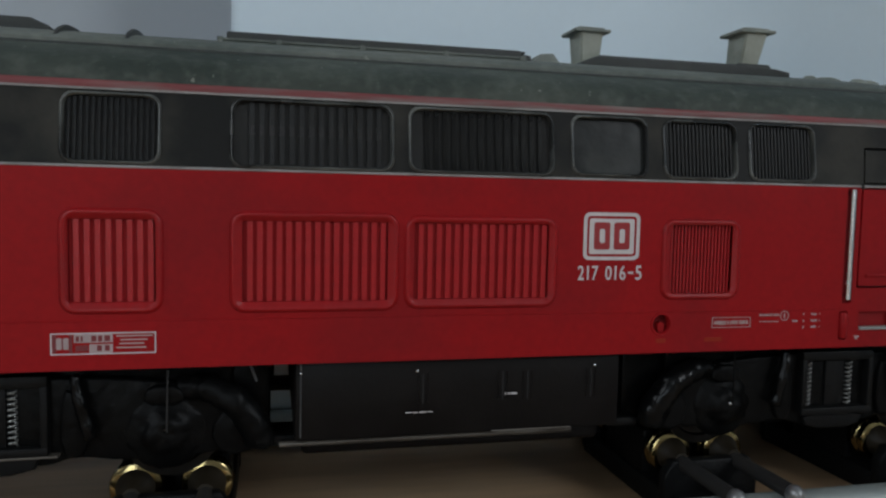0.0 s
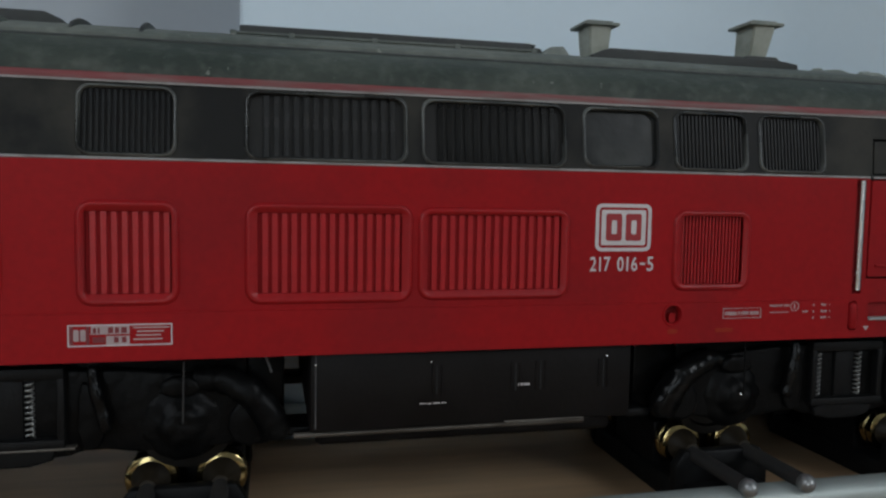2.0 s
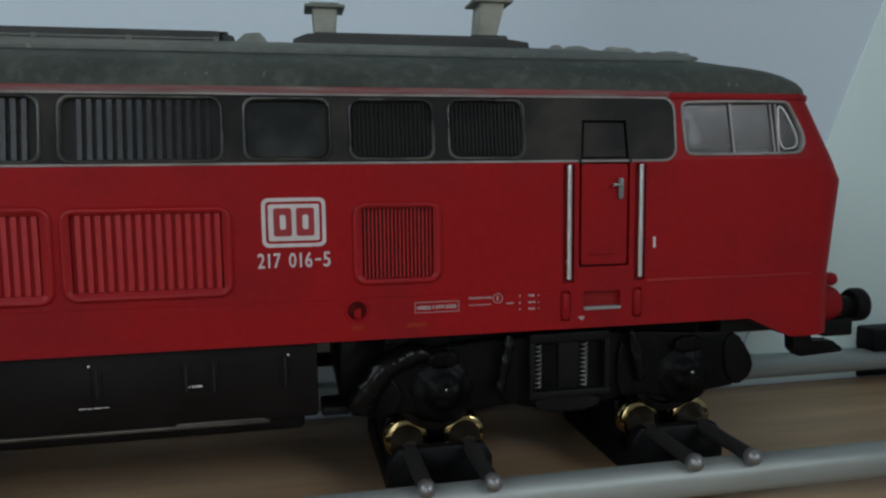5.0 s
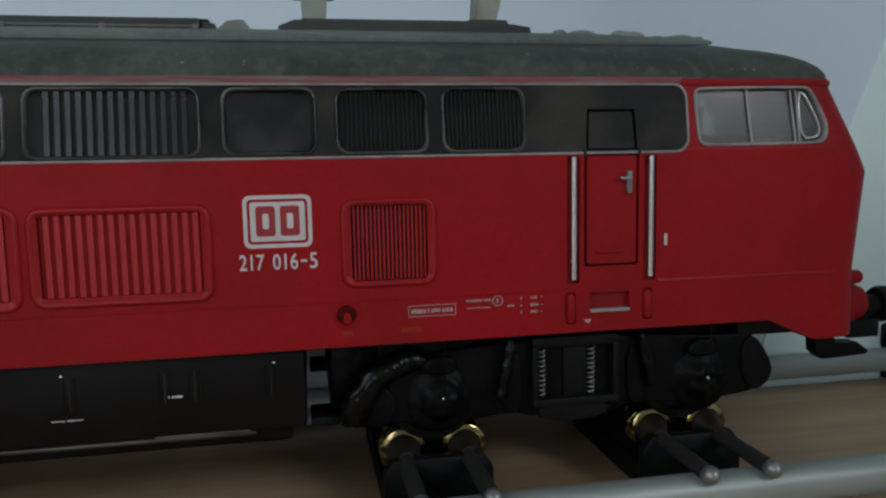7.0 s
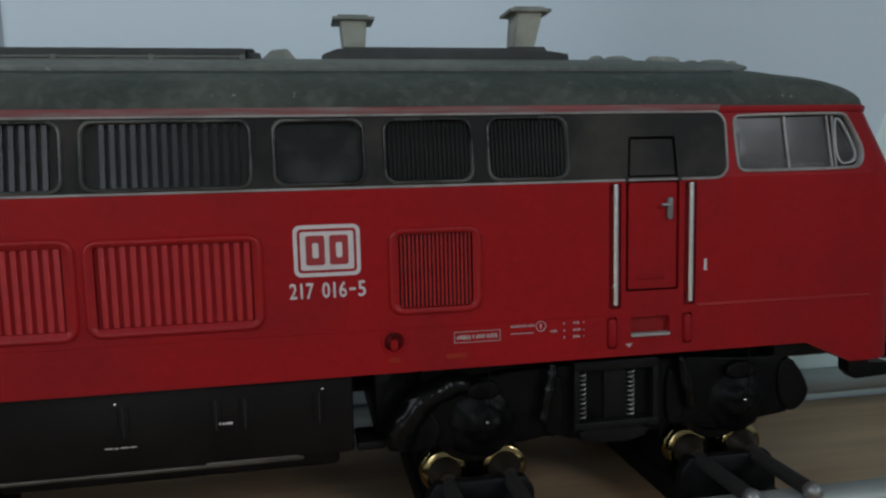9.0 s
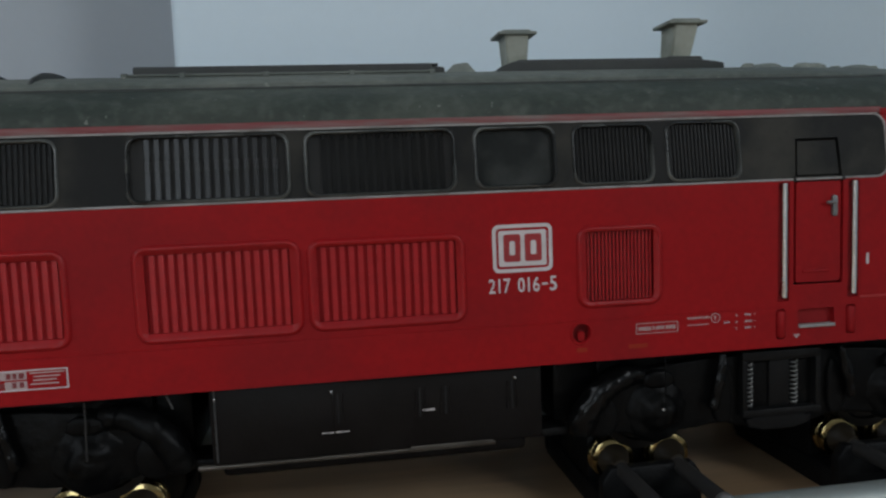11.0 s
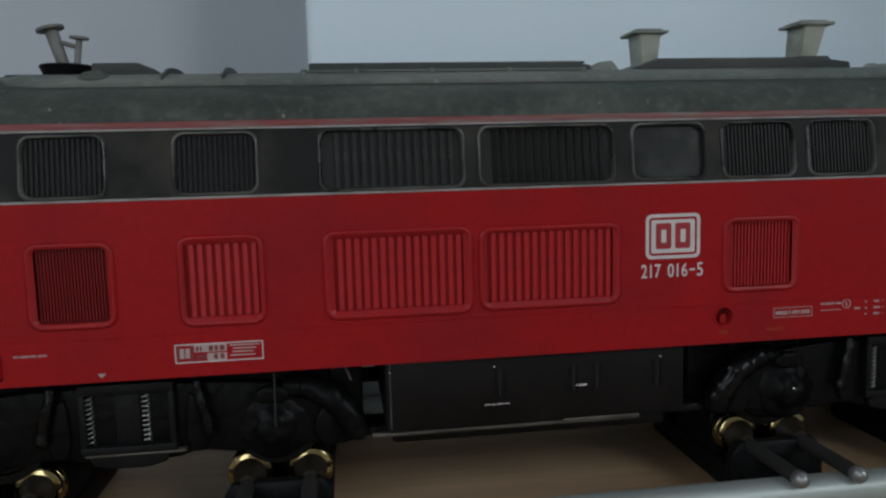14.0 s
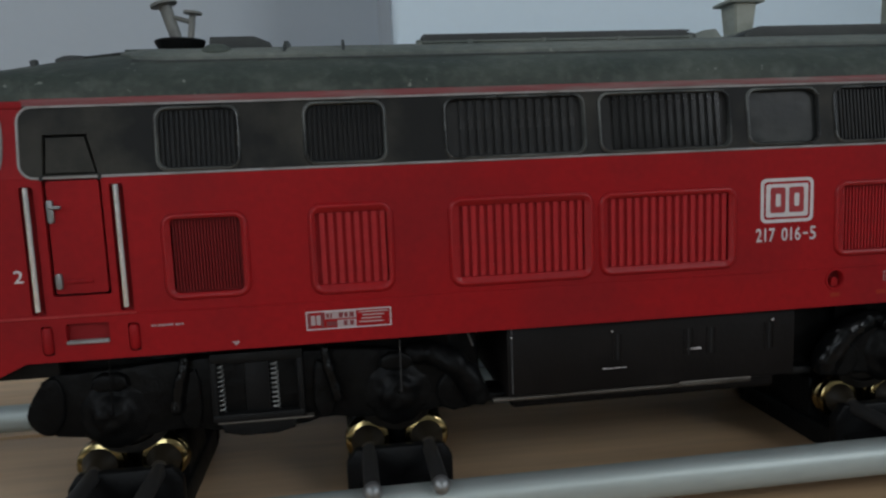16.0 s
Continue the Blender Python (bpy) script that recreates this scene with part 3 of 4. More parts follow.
near("quarter_light", bm, CLEAR_EDGE, "clear plastic frame of the cab's quarter light")

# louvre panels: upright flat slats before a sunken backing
# slats lighter and backings darker than the body: light and shade as colour
SLAT_RED = material("lit_red_slat", (0.315, 0.0105, 0.0138), 0.36, stain=(0.265, 0.009, 0.012), amount=0.5, scale=300, bump=0.03, spec=0.3)


def slat_mesh(wide, low, high, deep, mat):
    """One flat slat with rounded edges at x = 0, its foot at y = 0."""
    b = bmesh.new()
    arc = [(-wide, 0), (-wide, -deep * 0.93), (-wide * 0.93, -deep), (wide * 0.93, -deep), (wide, -deep * 0.93), (wide, 0)]
    loft(b, [[(x, y + HALF - half_width(z), z) for x, y in arc] for z in (low, high)])
    bmesh.ops.scale(b, vec=(MM,) * 3, verts=b.verts)
    me = bpy.data.meshes.new("slat")
    b.to_mesh(me)
    b.free()
    me.materials.append(mat)
    return me


def slats(panel, x0, x1, low, high, count, wide, deep, sunk, mat):
    me = slat_mesh(wide, low, high, deep, mat)
    pitch = (x1 - x0) / count
    for k in range(count):
        ob = new("slat", me)
        ob.parent = panel
        ob.location = ((x0 + (k + 0.5) * pitch) * MM, -(HALF - sunk) * MM, 0)


for (x0, x1, z0, z1), (i0, i1, j0, j1), count, wide in RED_LOUVRES:
    fine = wide < 0.3
    r = 0.6 if fine else 0.15
    outer, inner = lambda d: rr(x0 + d, x1 - d, z0 + d, z1 - d, 1.5 - min(d, 0.6), 5), lambda d: rr(i0 + d, i1 - d, j0 + d, j1 - d, r, 5)
    loops = [(outer(-0.14), -0.02), (outer(-0.06), 0.14), (outer(0.06), 0.28), (outer(0.2), 0.34), (outer(0.4), 0.32), (outer(0.6), 0.2), (inner(-0.12), 0.08), (inner(-0.04), 0.04), (inner(0.0), -0.05), (inner(0.0), -0.75)]
    panel = near("louvre", moulding(bmesh.new(), loops), RED_TRIM, "red louvre panel with upright slats")
    emit("backing", patch(bmesh.new(), inner(-0.1), -0.62 if fine else -0.32), DARK if fine else LOUVRE_SHADE, panel, "", 0)
    gap = 0.1 if fine else 0.25
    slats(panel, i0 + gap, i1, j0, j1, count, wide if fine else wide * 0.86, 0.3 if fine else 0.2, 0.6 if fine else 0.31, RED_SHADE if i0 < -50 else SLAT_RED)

for (x0, x1, z0, z1), count, mat, wide in BAND_WINDOWS:
    o = lambda d: rr(x0 + d, x1 - d, z0 + d, z1 - d, 1.3 - min(max(d, 0), 0.5), 5)
    loops = [(o(-0.22), 0.0), (o(-0.18), 0.14), (o(-0.1), 0.26), (o(0.0), 0.3), (o(0.08), 0.2), (o(0.14), 0.0), (o(0.16), -0.75)]
    win = near("band_window", moulding(bmesh.new(), loops), FRAME_GREY, "slatted ventilation window with a worn grey edge, highlights in the colour" if count else "dull glazed window with a worn grey edge, highlights in the colour")
    if not count:
        emit("pane", patch(bmesh.new(), o(0.2), -0.5), material("dull_dark_pane", (0.012, 0.0135, 0.013), 0.32, stain=(0.035, 0.037, 0.034), amount=0.9, scale=170, bump=0.3, fine=500, spec=0.13), win, "dusty dark window pane", 0)
        continue
    emit("backing", patch(bmesh.new(), o(0.1), -0.5), BACKING if wide > 0.2 else DARK, win, "", 0)
    slats(win, x0 + (1.5 if wide > 0.2 else 0.3), x1 - (0.9 if wide > 0.2 else 0.3), z0 + 0.2, z1 - 0.2, count, wide, 0.3 if wide > 0.2 else 0.24, 0.48, mat)

# pale stripes round the band
bm = bmesh.new()
loft(bm, [[on_side(x, z, h) for x, z in pts] for pts, h in ((scaled(ends, 0.22), 0.0), (scaled(ends, 0.18), 0.1), (scaled(ends, -0.04), 0.1), (scaled(ends, -0.08), 0.0))], closed=True)
near("band_stripe", bm, STRIPE, "thin pale grey stripe round the band")
bm = bmesh.new()
loft(bm, [[(x, -(half_width(EAVES) + h), z) for x in np.linspace(BAND0 + 1, BAND1 - 1, 24)] for z, h in ((56.86, 0.0), (56.88, 0.16), (57.1, 0.17), (57.13, 0.0))])
near("eaves_stripe", bm, STRIPE, "pale grey line under the roof")
bm = bmesh.new()
loft(bm, [[(x, -(half_width(EAVES) + h), z) for x in np.linspace(BAND0 + 0.4, BAND1 - 0.4, 24)] for z, h in ((57.1, -0.1), (57.12, 0.1), (57.45, 0.13), (57.75, 0.09), (57.9, -0.02), (58.0, -0.3))])
near("eaves_red_line", bm, PINK, "faded red line at the roof's edge")
for flip in (False, True):
    strip, rings = bmesh.new(), []
    for z, d in ((56.88, 0.0), (56.92, 0.14), (57.4, 0.2), (57.62, 0.14), (57.75, -0.1)):
        arc = end_arc(z, half_width(EAVES) + d, nose(EAVES) + d)
        line = [(BAND1 - 0.6, -(half_width(EAVES) + d), z), *arc, (2 * CX - BAND0 - 0.6, half_width(EAVES) + d, z)]
        rings.append(mirrored(line) if flip else line)
    loft(strip, rings)
    emit("eave_strip", strip, RED, LOCO, "red strip under the roof of the cab")

# doors
for (x0, x1, z0, t0, t1, z1), handles, left in zip(DOORS, (((58.2, 44.4, 47.0),), ((-70.35, 44.1, 46.7), (-70.2, 36.6, 38.4))), (False, True)):
    bm = prism(bmesh.new(), rr(x0 + 0.36, x1 - 0.3, z0 + 0.26, WAIST - 0.42, 0.3), -(HALF - 0.1), -(HALF - 0.8))
    door = near("cab_door", bm, RED, "red cab door with a black upper part", 30)
    pts = [(x0 + 0.52, WAIST + 0.45), (x1 - 0.52, WAIST + 0.45), (t1 - 0.33, z1 - 0.33), (t0 + 0.33, z1 - 0.33)]
    bm = prism(bmesh.new(), pts, 0, 0.7)
    for v in bm.verts:
        v.co.y += -half_width(v.co.z) + 0.1
    emit("door_top", bm, BAND, door, "black upper part of the door")
    bm = prism(bmesh.new(), [(x0 + 1.4, z0 + 1.5), (x1 - 1.9, z0 + 1.5), (x1 - 1.9, z0 + 1.8), (x0 + 1.4, z0 + 1.8)], -(HALF + 0.12), -(HALF - 0.2), 0.05)
    emit("kick_strip", bm, RED, door)
    for hx, h0, h1 in handles:
        bm = prism(bmesh.new(), rr(hx - 0.32, hx + 0.32, h0, h1, 0.25), -(HALF + 0.3), -(HALF - 0.2), 0.06)
        tip = hx + (1.2 if left else -1.2)
        if h1 > 40:
            tube(bm, (hx, -(HALF + 0.3), h1 - 0.85), (tip, -(HALF + 0.45), h1 - 0.85), 0.2, 8)
        emit("door_handle", bm, BALL, door, "bright metal door handle")

    for x in (x0 + 0.05, x1 - 0.05):
        near("door_seam", box(bmesh.new(), x - 0.2, x + 0.2, -(HALF + 0.13), -(HALF - 0.4), WAIST - 0.34, WAIST + 0.28), DARK, "dark gap of the door through the stripe", 0)

# grab rails in their channels
for x, z0, z1 in RAILS:
    bm = tube(bmesh.new(), (x, -(HALF + 0.15), z0), (x, -(HALF + 0.15), z1), 0.36, 12)
    for z in (z0 + 0.5, z1 - 0.5):
        tube(bm, (x, -(HALF + 0.15), z), (x, -(HALF - 0.9), z), 0.25, 8)
    near("grab_rail", bm, CHROME, "bright metal grab rail beside the door")
    near("channel", patch(bmesh.new(), rr(x - 0.9, x + 0.9, z0 - 0.7, z1 + 0.25, 0.3), -0.72), RED_DARK, "channel behind a grab rail, its shade put into dark red", 0)
for x, z0, z1 in PEGS:
    bm = bmesh.new()
    prof = [(0.0, 0.05), (0.15, 0.44), (0.5, 0.58), (z1 - z0 - 0.5, 0.58), (z1 - z0 - 0.15, 0.44), (z1 - z0, 0.05)]
    lathe(bm, (x, -(HALF - 0.05), z0), (0, 0, 1), prof, 14)
    near("rib", bm, RED, "red upright rib beside the step")
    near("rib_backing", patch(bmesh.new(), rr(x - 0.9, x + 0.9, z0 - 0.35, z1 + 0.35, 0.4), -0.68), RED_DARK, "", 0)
for x0, x1, z0, z1 in STEPS:
    step = near("step_recess", patch(bmesh.new(), rr(x0 - 0.1, x1 + 0.1, z0 - 0.1, z1 + 0.1, 0.2), -0.69), RED_DARK, "step recess, its shade put into dark red", 0)
    bm = prism(bmesh.new(), [(x0 + 0.05, z0 - 0.25), (x1 - 0.05, z0 - 0.25), (x1 - 0.05, z0 + 0.12), (x0 + 0.05, z0 + 0.12)], -(HALF + 0.35), -(HALF - 0.6), 0.06)
    emit("tread", bm, STRIPE, step, "pale grey step edge")
bm = moulding(bmesh.new(), [(circle(25.05, 31.75, 1.45), 0.0), (circle(25.05, 31.75, 1.4), 0.12), (circle(25.05, 31.75, 1.2), 0.12), (circle(25.05, 31.75, 1.12), 0.0), (circle(25.05, 31.75, 1.12), -0.9)])
filler = near("filler_opening", bm, RED, "round red filler opening, the recess shade put into dark red")
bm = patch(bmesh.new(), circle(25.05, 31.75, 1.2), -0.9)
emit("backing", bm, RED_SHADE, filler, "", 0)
bm = prism(bmesh.new(), rr(24.7, 25.55, 30.75, 31.95, 0.3), -(HALF - 0.3), -(HALF - 0.9))
emit("plug", bm, RED, filler)

# ledge lines along the cab ends
for a, b, z in ((61.9, RIGHT(33.9), 33.95), (LEFT(33.4), -62.2, 33.45)):
    bm = bmesh.new()
    loft(bm, [[on_side(x, z + dz, h) for x in (a, b)] for dz, h in ((-0.16, -0.02), (-0.1, 0.16), (0.06, 0.18), (0.14, -0.02))])
    near("ledge", bm, WORN_LIT_RED, "thin worn red ledge along the cab side, highlight in its colour")
bm = bmesh.new()
loft(bm, [[on_side(x, 33.3 + dz, h) for x in (-62.0, 50.2)] for dz, h in ((-0.12, -0.02), (-0.06, 0.05), (0.06, 0.05), (0.12, -0.02))])
near("ledge", bm, RED, "faint red line along the lower side")

# ---- printing on the side ----
bm = bmesh.new()
O, I = (14.45, 21.65, 39.6, 45.25), 0.42
loft(bm, [[on_side(x, z, h) for x, z in pts] for pts, h in ((rr(*O, 0.75), -0.02), (rr(*O, 0.75), 0.05), (rr(O[0] + I, O[1] - I, O[2] + I, O[3] - I, 0.45), 0.05), (rr(O[0] + I, O[1] - I, O[2] + I, O[3] - I, 0.45), -0.02))], closed=True)
badge = near("badge", bm, WHITE, "white-framed badge with two red blocks", 0)
bm = print_bar(bmesh.new(), O[0] + 0.72, O[1] - 0.72, O[2] + 0.72, O[3] - 0.72, 0.05, 0.25)
emit("badge_field", bm, WHITE, badge, "", 0)
for x0, x1, slots in ((15.75, 17.8, ((0.72, 0.8, 2.45),)), (18.3, 20.35, ((0.72, 0.8, 2.45),))):
    bm = print_bar(bmesh.new(), x0, x1, 40.85, 44.1, 0.07, 0.3)
    emit("badge_block", bm, RED_PRINT, badge, "", 0)
    for w, s0, s1 in slots:
        bm = print_bar(bmesh.new(), x0 + w, x1 - w + 0.05, 40.85 + s0, 40.85 + s1, 0.09, 0.2)
        emit("badge_slot", bm, WHITE, badge, "", 0)
bm = lettering(bmesh.new(), "217", 13.85, 16.45, 37.2, 38.95)
lettering(bm, "016", 17.35, 20.0, 37.2, 38.95)
print_bar(bm, 20.3, 21.0, 37.95, 38.2)
lettering(bm, "5", 21.25, 22.1, 37.2, 38.95)
near("running_number", bm, WHITE, "white running number", 0)
near("cab_number", lettering(bmesh.new(), "1", 62.75, 63.12, 38.1, 39.5), WHITE, "white cab number", 0)
near("cab_number", lettering(bmesh.new(), "2", -75.0, -74.0, 37.55, 39.0), WHITE, "white cab number", 0)

# data prints: rows of tiny bars
def tiny_row(bm, x0, x1, z0, z1, seed, out=0.05):
    """A row of bars like small print that cannot be read."""
    rnd = random.Random(seed)
    x = x0
    while x < x1 - 0.08:
        w = rnd.uniform(0.14, 0.34)
        print_bar(bm, x, min(x + w, x1), z0 + rnd.uniform(0, 0.06) * (z1 - z0) * 3, z1 - rnd.uniform(0, 0.06) * (z1 - z0) * 3, out)
        x += w + rnd.choice((0.07, 0.08, 0.1, 0.22))


def thin_frame(bm, x0, x1, z0, z1, w):
    a, b = rr(x0, x1, z0, z1, 0.05, 1), rr(x0 + w, x1 - w, z0 + w, z1 - w, 0.05, 1)
    loft(bm, [[on_side(x, z, h) for x, z in pts] for pts, h in ((a, -0.02), (a, 0.05), (b, 0.05), (b, -0.02))], closed=True)


bm = bmesh.new()
thin_frame(bm, -43.15, -33.05, 29.85, 32.1, 0.13)
plate_print = near("data_plate", bm, WHITE, "white printed data grid", 0)
plate_print["kind"] = "stuff"
bm = print_bar(bmesh.new(), -40.95, -37.25, 31.08, 31.97, 0.03)
print_bar(bm, -39.5, -37.25, 29.98, 30.9, 0.03)
for x0 in (-42.6, -41.95):
    print_bar(bm, x0, x0 + 0.5, 30.4, 31.6, 0.05, 0.12)
for x0, x1, z in ((-36.9, -33.4, 31.72), (-36.5, -33.9, 31.32), (-36.6, -34.2, 30.92), (-36.9, -34.0, 30.5)):
    print_bar(bm, x0, x1, z - 0.07, z + 0.07)
emit("small_print", bm, GREY_PRINT, plate_print, "", 0)
bm = bmesh.new()
for x0, x1, z0, z1 in ((-40.75, -40.45, 31.2, 31.75), (-40.3, -40.1, 31.2, 31.75), (-39.3, -38.8, 31.2, 31.8), (-38.65, -38.25, 31.2, 31.8), (-38.05, -37.5, 31.2, 31.8), (-40.8, -39.6, 30.2, 30.8), (-42.95, -42.65, 30.05, 31.92), (-42.05, -41.98, 30.4, 31.6), (-41.4, -41.1, 30.05, 31.92), (-38.75, -38.3, 30.2, 30.8), (-38.0, -37.55, 30.2, 30.8)):
    print_bar(bm, x0, x1, z0, z1, 0.045)
emit("dark_cell", bm, PLATE_FILL, plate_print, "dark cells of the data grid", 0)
# small data blocks near the door
bm = bmesh.new()
thin_frame(bm, 31.95, 37.35, 31.15, 32.45, 0.07)
tiny_row(bm, 32.25, 37.05, 31.5, 32.05, 5)
near("data_block", bm, GREY_PRINT, "small boxed pale print", 0)["kind"] = "stuff"
bm = bmesh.new()
tiny_row(bm, 38.6, 41.6, 32.5, 32.8, 6)
print_bar(bm, 38.6, 41.4, 31.75, 31.84)
moulding(bm, [(circle(42.25, 32.5, 0.62), -0.02), (circle(42.25, 32.5, 0.62), 0.05), (circle(42.25, 32.5, 0.53), 0.05), (circle(42.25, 32.5, 0.53), -0.02)])
print_bar(bm, 42.13, 42.32, 32.22, 32.78)
near("data_block", bm, GREY_PRINT, "small pale print with a ring", 0)["kind"] = "stuff"
bm = bmesh.new()
tiny_row(bm, 43.4, 44.2, 31.7, 31.95, 7)
for k, z in enumerate((32.5, 31.65, 30.85)):
    print_bar(bm, 45.0, 45.14, z, z + 0.3)
    tiny_row(bm, 46.2, 47.1, z, z + 0.32, 8 + k)
    print_bar(bm, 47.42, 47.56, z + 0.1, z + 0.22)
near("data_block", bm, GREY_PRINT, "small pale print in three rows", 0)["kind"] = "stuff"
bm = bmesh.new()
tiny_row(bm, -60.75, -57.2, 31.57, 31.85, 12)
near("data_block", bm, GREY_PRINT, "tiny pale printed line", 0)["kind"] = "stuff"
for x, z in ((-51.4, 28.95), (53.2, 29.45)):
    bm = bmesh.new()
    patch(bm, [(x - 0.48, z + 0.26), (x, z - 0.28), (x + 0.48, z + 0.26)], 0.05)
    near("lifting_mark", bm, GREY_PRINT, "small white triangle mark", 0)
for x0, x1 in ((24.4, 25.7), (31.0, 33.4)):
    near("faint_mark", print_bar(bmesh.new(), x0, x1, 29.45, 29.95, 0.04), FAINT, "faint brown printed mark", 0)

# ---- roof ----
SECTION = [(0.0, 0.0, 56.98), (0.04, 0.12, 57.8), (0.14, 0.35, 58.6), (0.45, 1.0, 59.4), (1.1, 2.0, 60.2), (2.1, 3.4, 60.95), (3.5, 5.2, 61.6), (5.0, 7.6, 62.15), (5.7, 8.6, 62.45), (7.5, 11.0, 63.05), (10.0, 16.0, 63.95), (13.0, 25.0, 64.35), (16.3, 40.0, 64.5)]
bm = bmesh.new()
rings = []
for dy, dx, z in SECTION:
    w = max(0.05, half_width(EAVES) + 0.05 - dy)
    tip = nose(EAVES) - dx
    arc = end_arc(z, w, tip, depth=7.0 + 0.8 * dx, power=2.6)
    arc = [(x, y, z - 0.0) for x, y, z in arc]
    rings.append(arc + mirrored(arc))
rows = loft(bm, rings, closed=True)
bm.faces.new(rows[-1])
emit("roof", bm, ROOF, LOCO, "weathered dark green-grey roof", 28)

# long cooler grille
bm = box(bmesh.new(), -26.6, 9.8, -6.8, 6.8, 64.0, 65.6, 0.25)
for k in range(11):
    x = -25.4 + k * 3.35
    box(bm, x, x + 2.6, -5.6, 5.6, 65.5, 65.72, 0.08)
grille = emit("roof_grille", bm, ROOF_DARK, LOCO, "long dark cooler grille on the roof")
for y in (-8.1, 8.1):
    bm = box(bmesh.new(), -27.6, 9.9, y - 0.3, y + 0.3, 64.2, 64.5, 0.1)
    box(bm, -27.6, 9.9, y - 0.5, y + 0.5, 63.6, 64.1, 0.12)
    for x in (-27.2, -20.6, -10.8, -0.5, 9.5):
        box(bm, x - 0.35, x + 0.35, y - 0.4, y + 0.45, 63.4, 64.6, 0.1)
    emit("grille_side_rail", bm, DECK, grille, "dusty side rail of the grille")
bm = prism(bmesh.new(), [(11.2, 64.2), (12.8, 65.6), (14.6, 65.75), (15.9, 64.2)], -5.6, -1.2, 0.15)
emit("roof_vent", bm, DUSTY, LOCO, "small sloped roof vent")
bm = prism(bmesh.new(), [(9.7, 64.3), (9.9, 65.4), (11.4, 65.2), (11.6, 64.3)], -5.8, -0.5, 0.1)
emit("roof_vent", bm, ROOF_DARK, LOCO, "small dark roof box")

# exhaust hood with two stacks
bm = prism(bmesh.new(), [(18.6, 64.0), (18.7, 65.0), (20.6, 65.75), (47.0, 65.75), (47.6, 65.35), (50.0, 65.3), (50.2, 64.0)], -6.0, 6.0, 0.2)
box(bm, 21.4, 46.6, -5.0, 5.0, 65.6, 66.1, 0.15)
emit("exhaust_hood", bm, ROOF_DARK, LOCO, "low dark exhaust hood on the roof")


def stack(cx, cy, lean, wide, z0=65.7, z1=70.7):
    b = bmesh.new()
    sections = [(cx - 1.4 - lean, cx + 1.4 - lean, 1.9, z0), (cx - 1.45 - lean * 0.7, cx + 1.45 - lean * 0.7, 1.9, z0 + 1.2), (cx - 1.7, cx + 1.75, 2.2, z1)]
    loft(b, [[(x0, cy - d, z), (x1, cy - d, z), (x1, cy + d, z), (x0, cy + d, z)] for x0, x1, d, z in sections], closed=True)
    bmesh.ops.bevel(b, geom=list(b.edges), offset=0.2, segments=2, affect="EDGES")
    st = emit("exhaust_chimney", b, STACK, LOCO, "pale grey exhaust stack with a flat flange")
    b = box(bmesh.new(), cx - wide, cx + wide, cy - 2.7, cy + 2.7, z1 - 0.1, z1 + 0.35, 0.12)
    box(b, cx - wide + 0.7, cx + wide - 0.8, cy - 2.2, cy + 2.2, z1 + 0.3, z1 + 0.65, 0.1)
    emit("flange", b, DUSTY, st, "grey flange of the exhaust stack")
    b = box(bmesh.new(), cx - 1.4, cx + 1.4, cy - 1.8, cy + 1.8, z1 + 0.62, z1 + 0.68)
    emit("opening", b, DARK, st, "dark stack opening")
    b = prism(bmesh.new(), [(cx - 3.4 - lean, 64.4), (cx - 2.2 - lean, 66.2), (cx + 2.6 - lean, 66.2), (cx + 3.6 - lean, 64.4)], cy - 2.9, cy + 2.9, 0.15)
    emit("chimney_foot", b, DUSTY if cy > 0 else ROOF_DARK, st)


stack(23.2, 4.0, 0.0, 2.75)
stack(45.3, -2.6, 0.9, 2.75)

# twin air horn on a dark dish, box and small roof gear
bm = lathe(bmesh.new(), (-58.3, 0, 64.3), (0, 0, 1), [(0.0, 2.2), (0.6, 2.7), (1.9, 3.3), (2.1, 3.2), (2.1, 0.4)], 28)
horn = emit("air_horn", bm, BLACK, LOCO, "twin grey air horns on a black dish")
bm = tube(bmesh.new(), (-58.7, 0.4, 66.3), (-60.0, 0.4, 71.0), 0.75, 14, 0.85)
lathe(bm, (-60.05, 0.4, 70.9), (-0.25, 0, 1), [(0, 0.9), (0.15, 1.75), (0.5, 1.75), (0.6, 0.5)], 18)
emit("horn_tube", bm, HORN, horn, "dull grey horn tube")
bm = tube(bmesh.new(), (-56.9, -0.2, 66.3), (-56.4, -0.2, 69.8), 0.42, 12)
lathe(bm, (-56.4, -0.2, 69.7), (0.1, 0, 1), [(0, 0.5), (0.1, 1.2), (0.4, 1.2), (0.5, 0.4)], 16)
tube(bm, (-59.3, 0.2, 69.6), (-56.5, -0.1, 68.7), 0.32, 8)
emit("horn_tube", bm, HORN, horn, "thin grey horn tube")
bm = prism(bmesh.new(), [(-54.0, 64.2), (-53.8, 66.15), (-48.2, 66.15), (-46.2, 65.3), (-45.9, 64.2)], -4.5, 4.5, 0.2)
emit("roof_box", bm, ROOF_DARK, LOCO, "low dark box on the roof")


def roof_z(y):
    return float(np.interp(half_width(EAVES) - abs(y), [s[0] for s in SECTION], [s[2] for s in SECTION]))


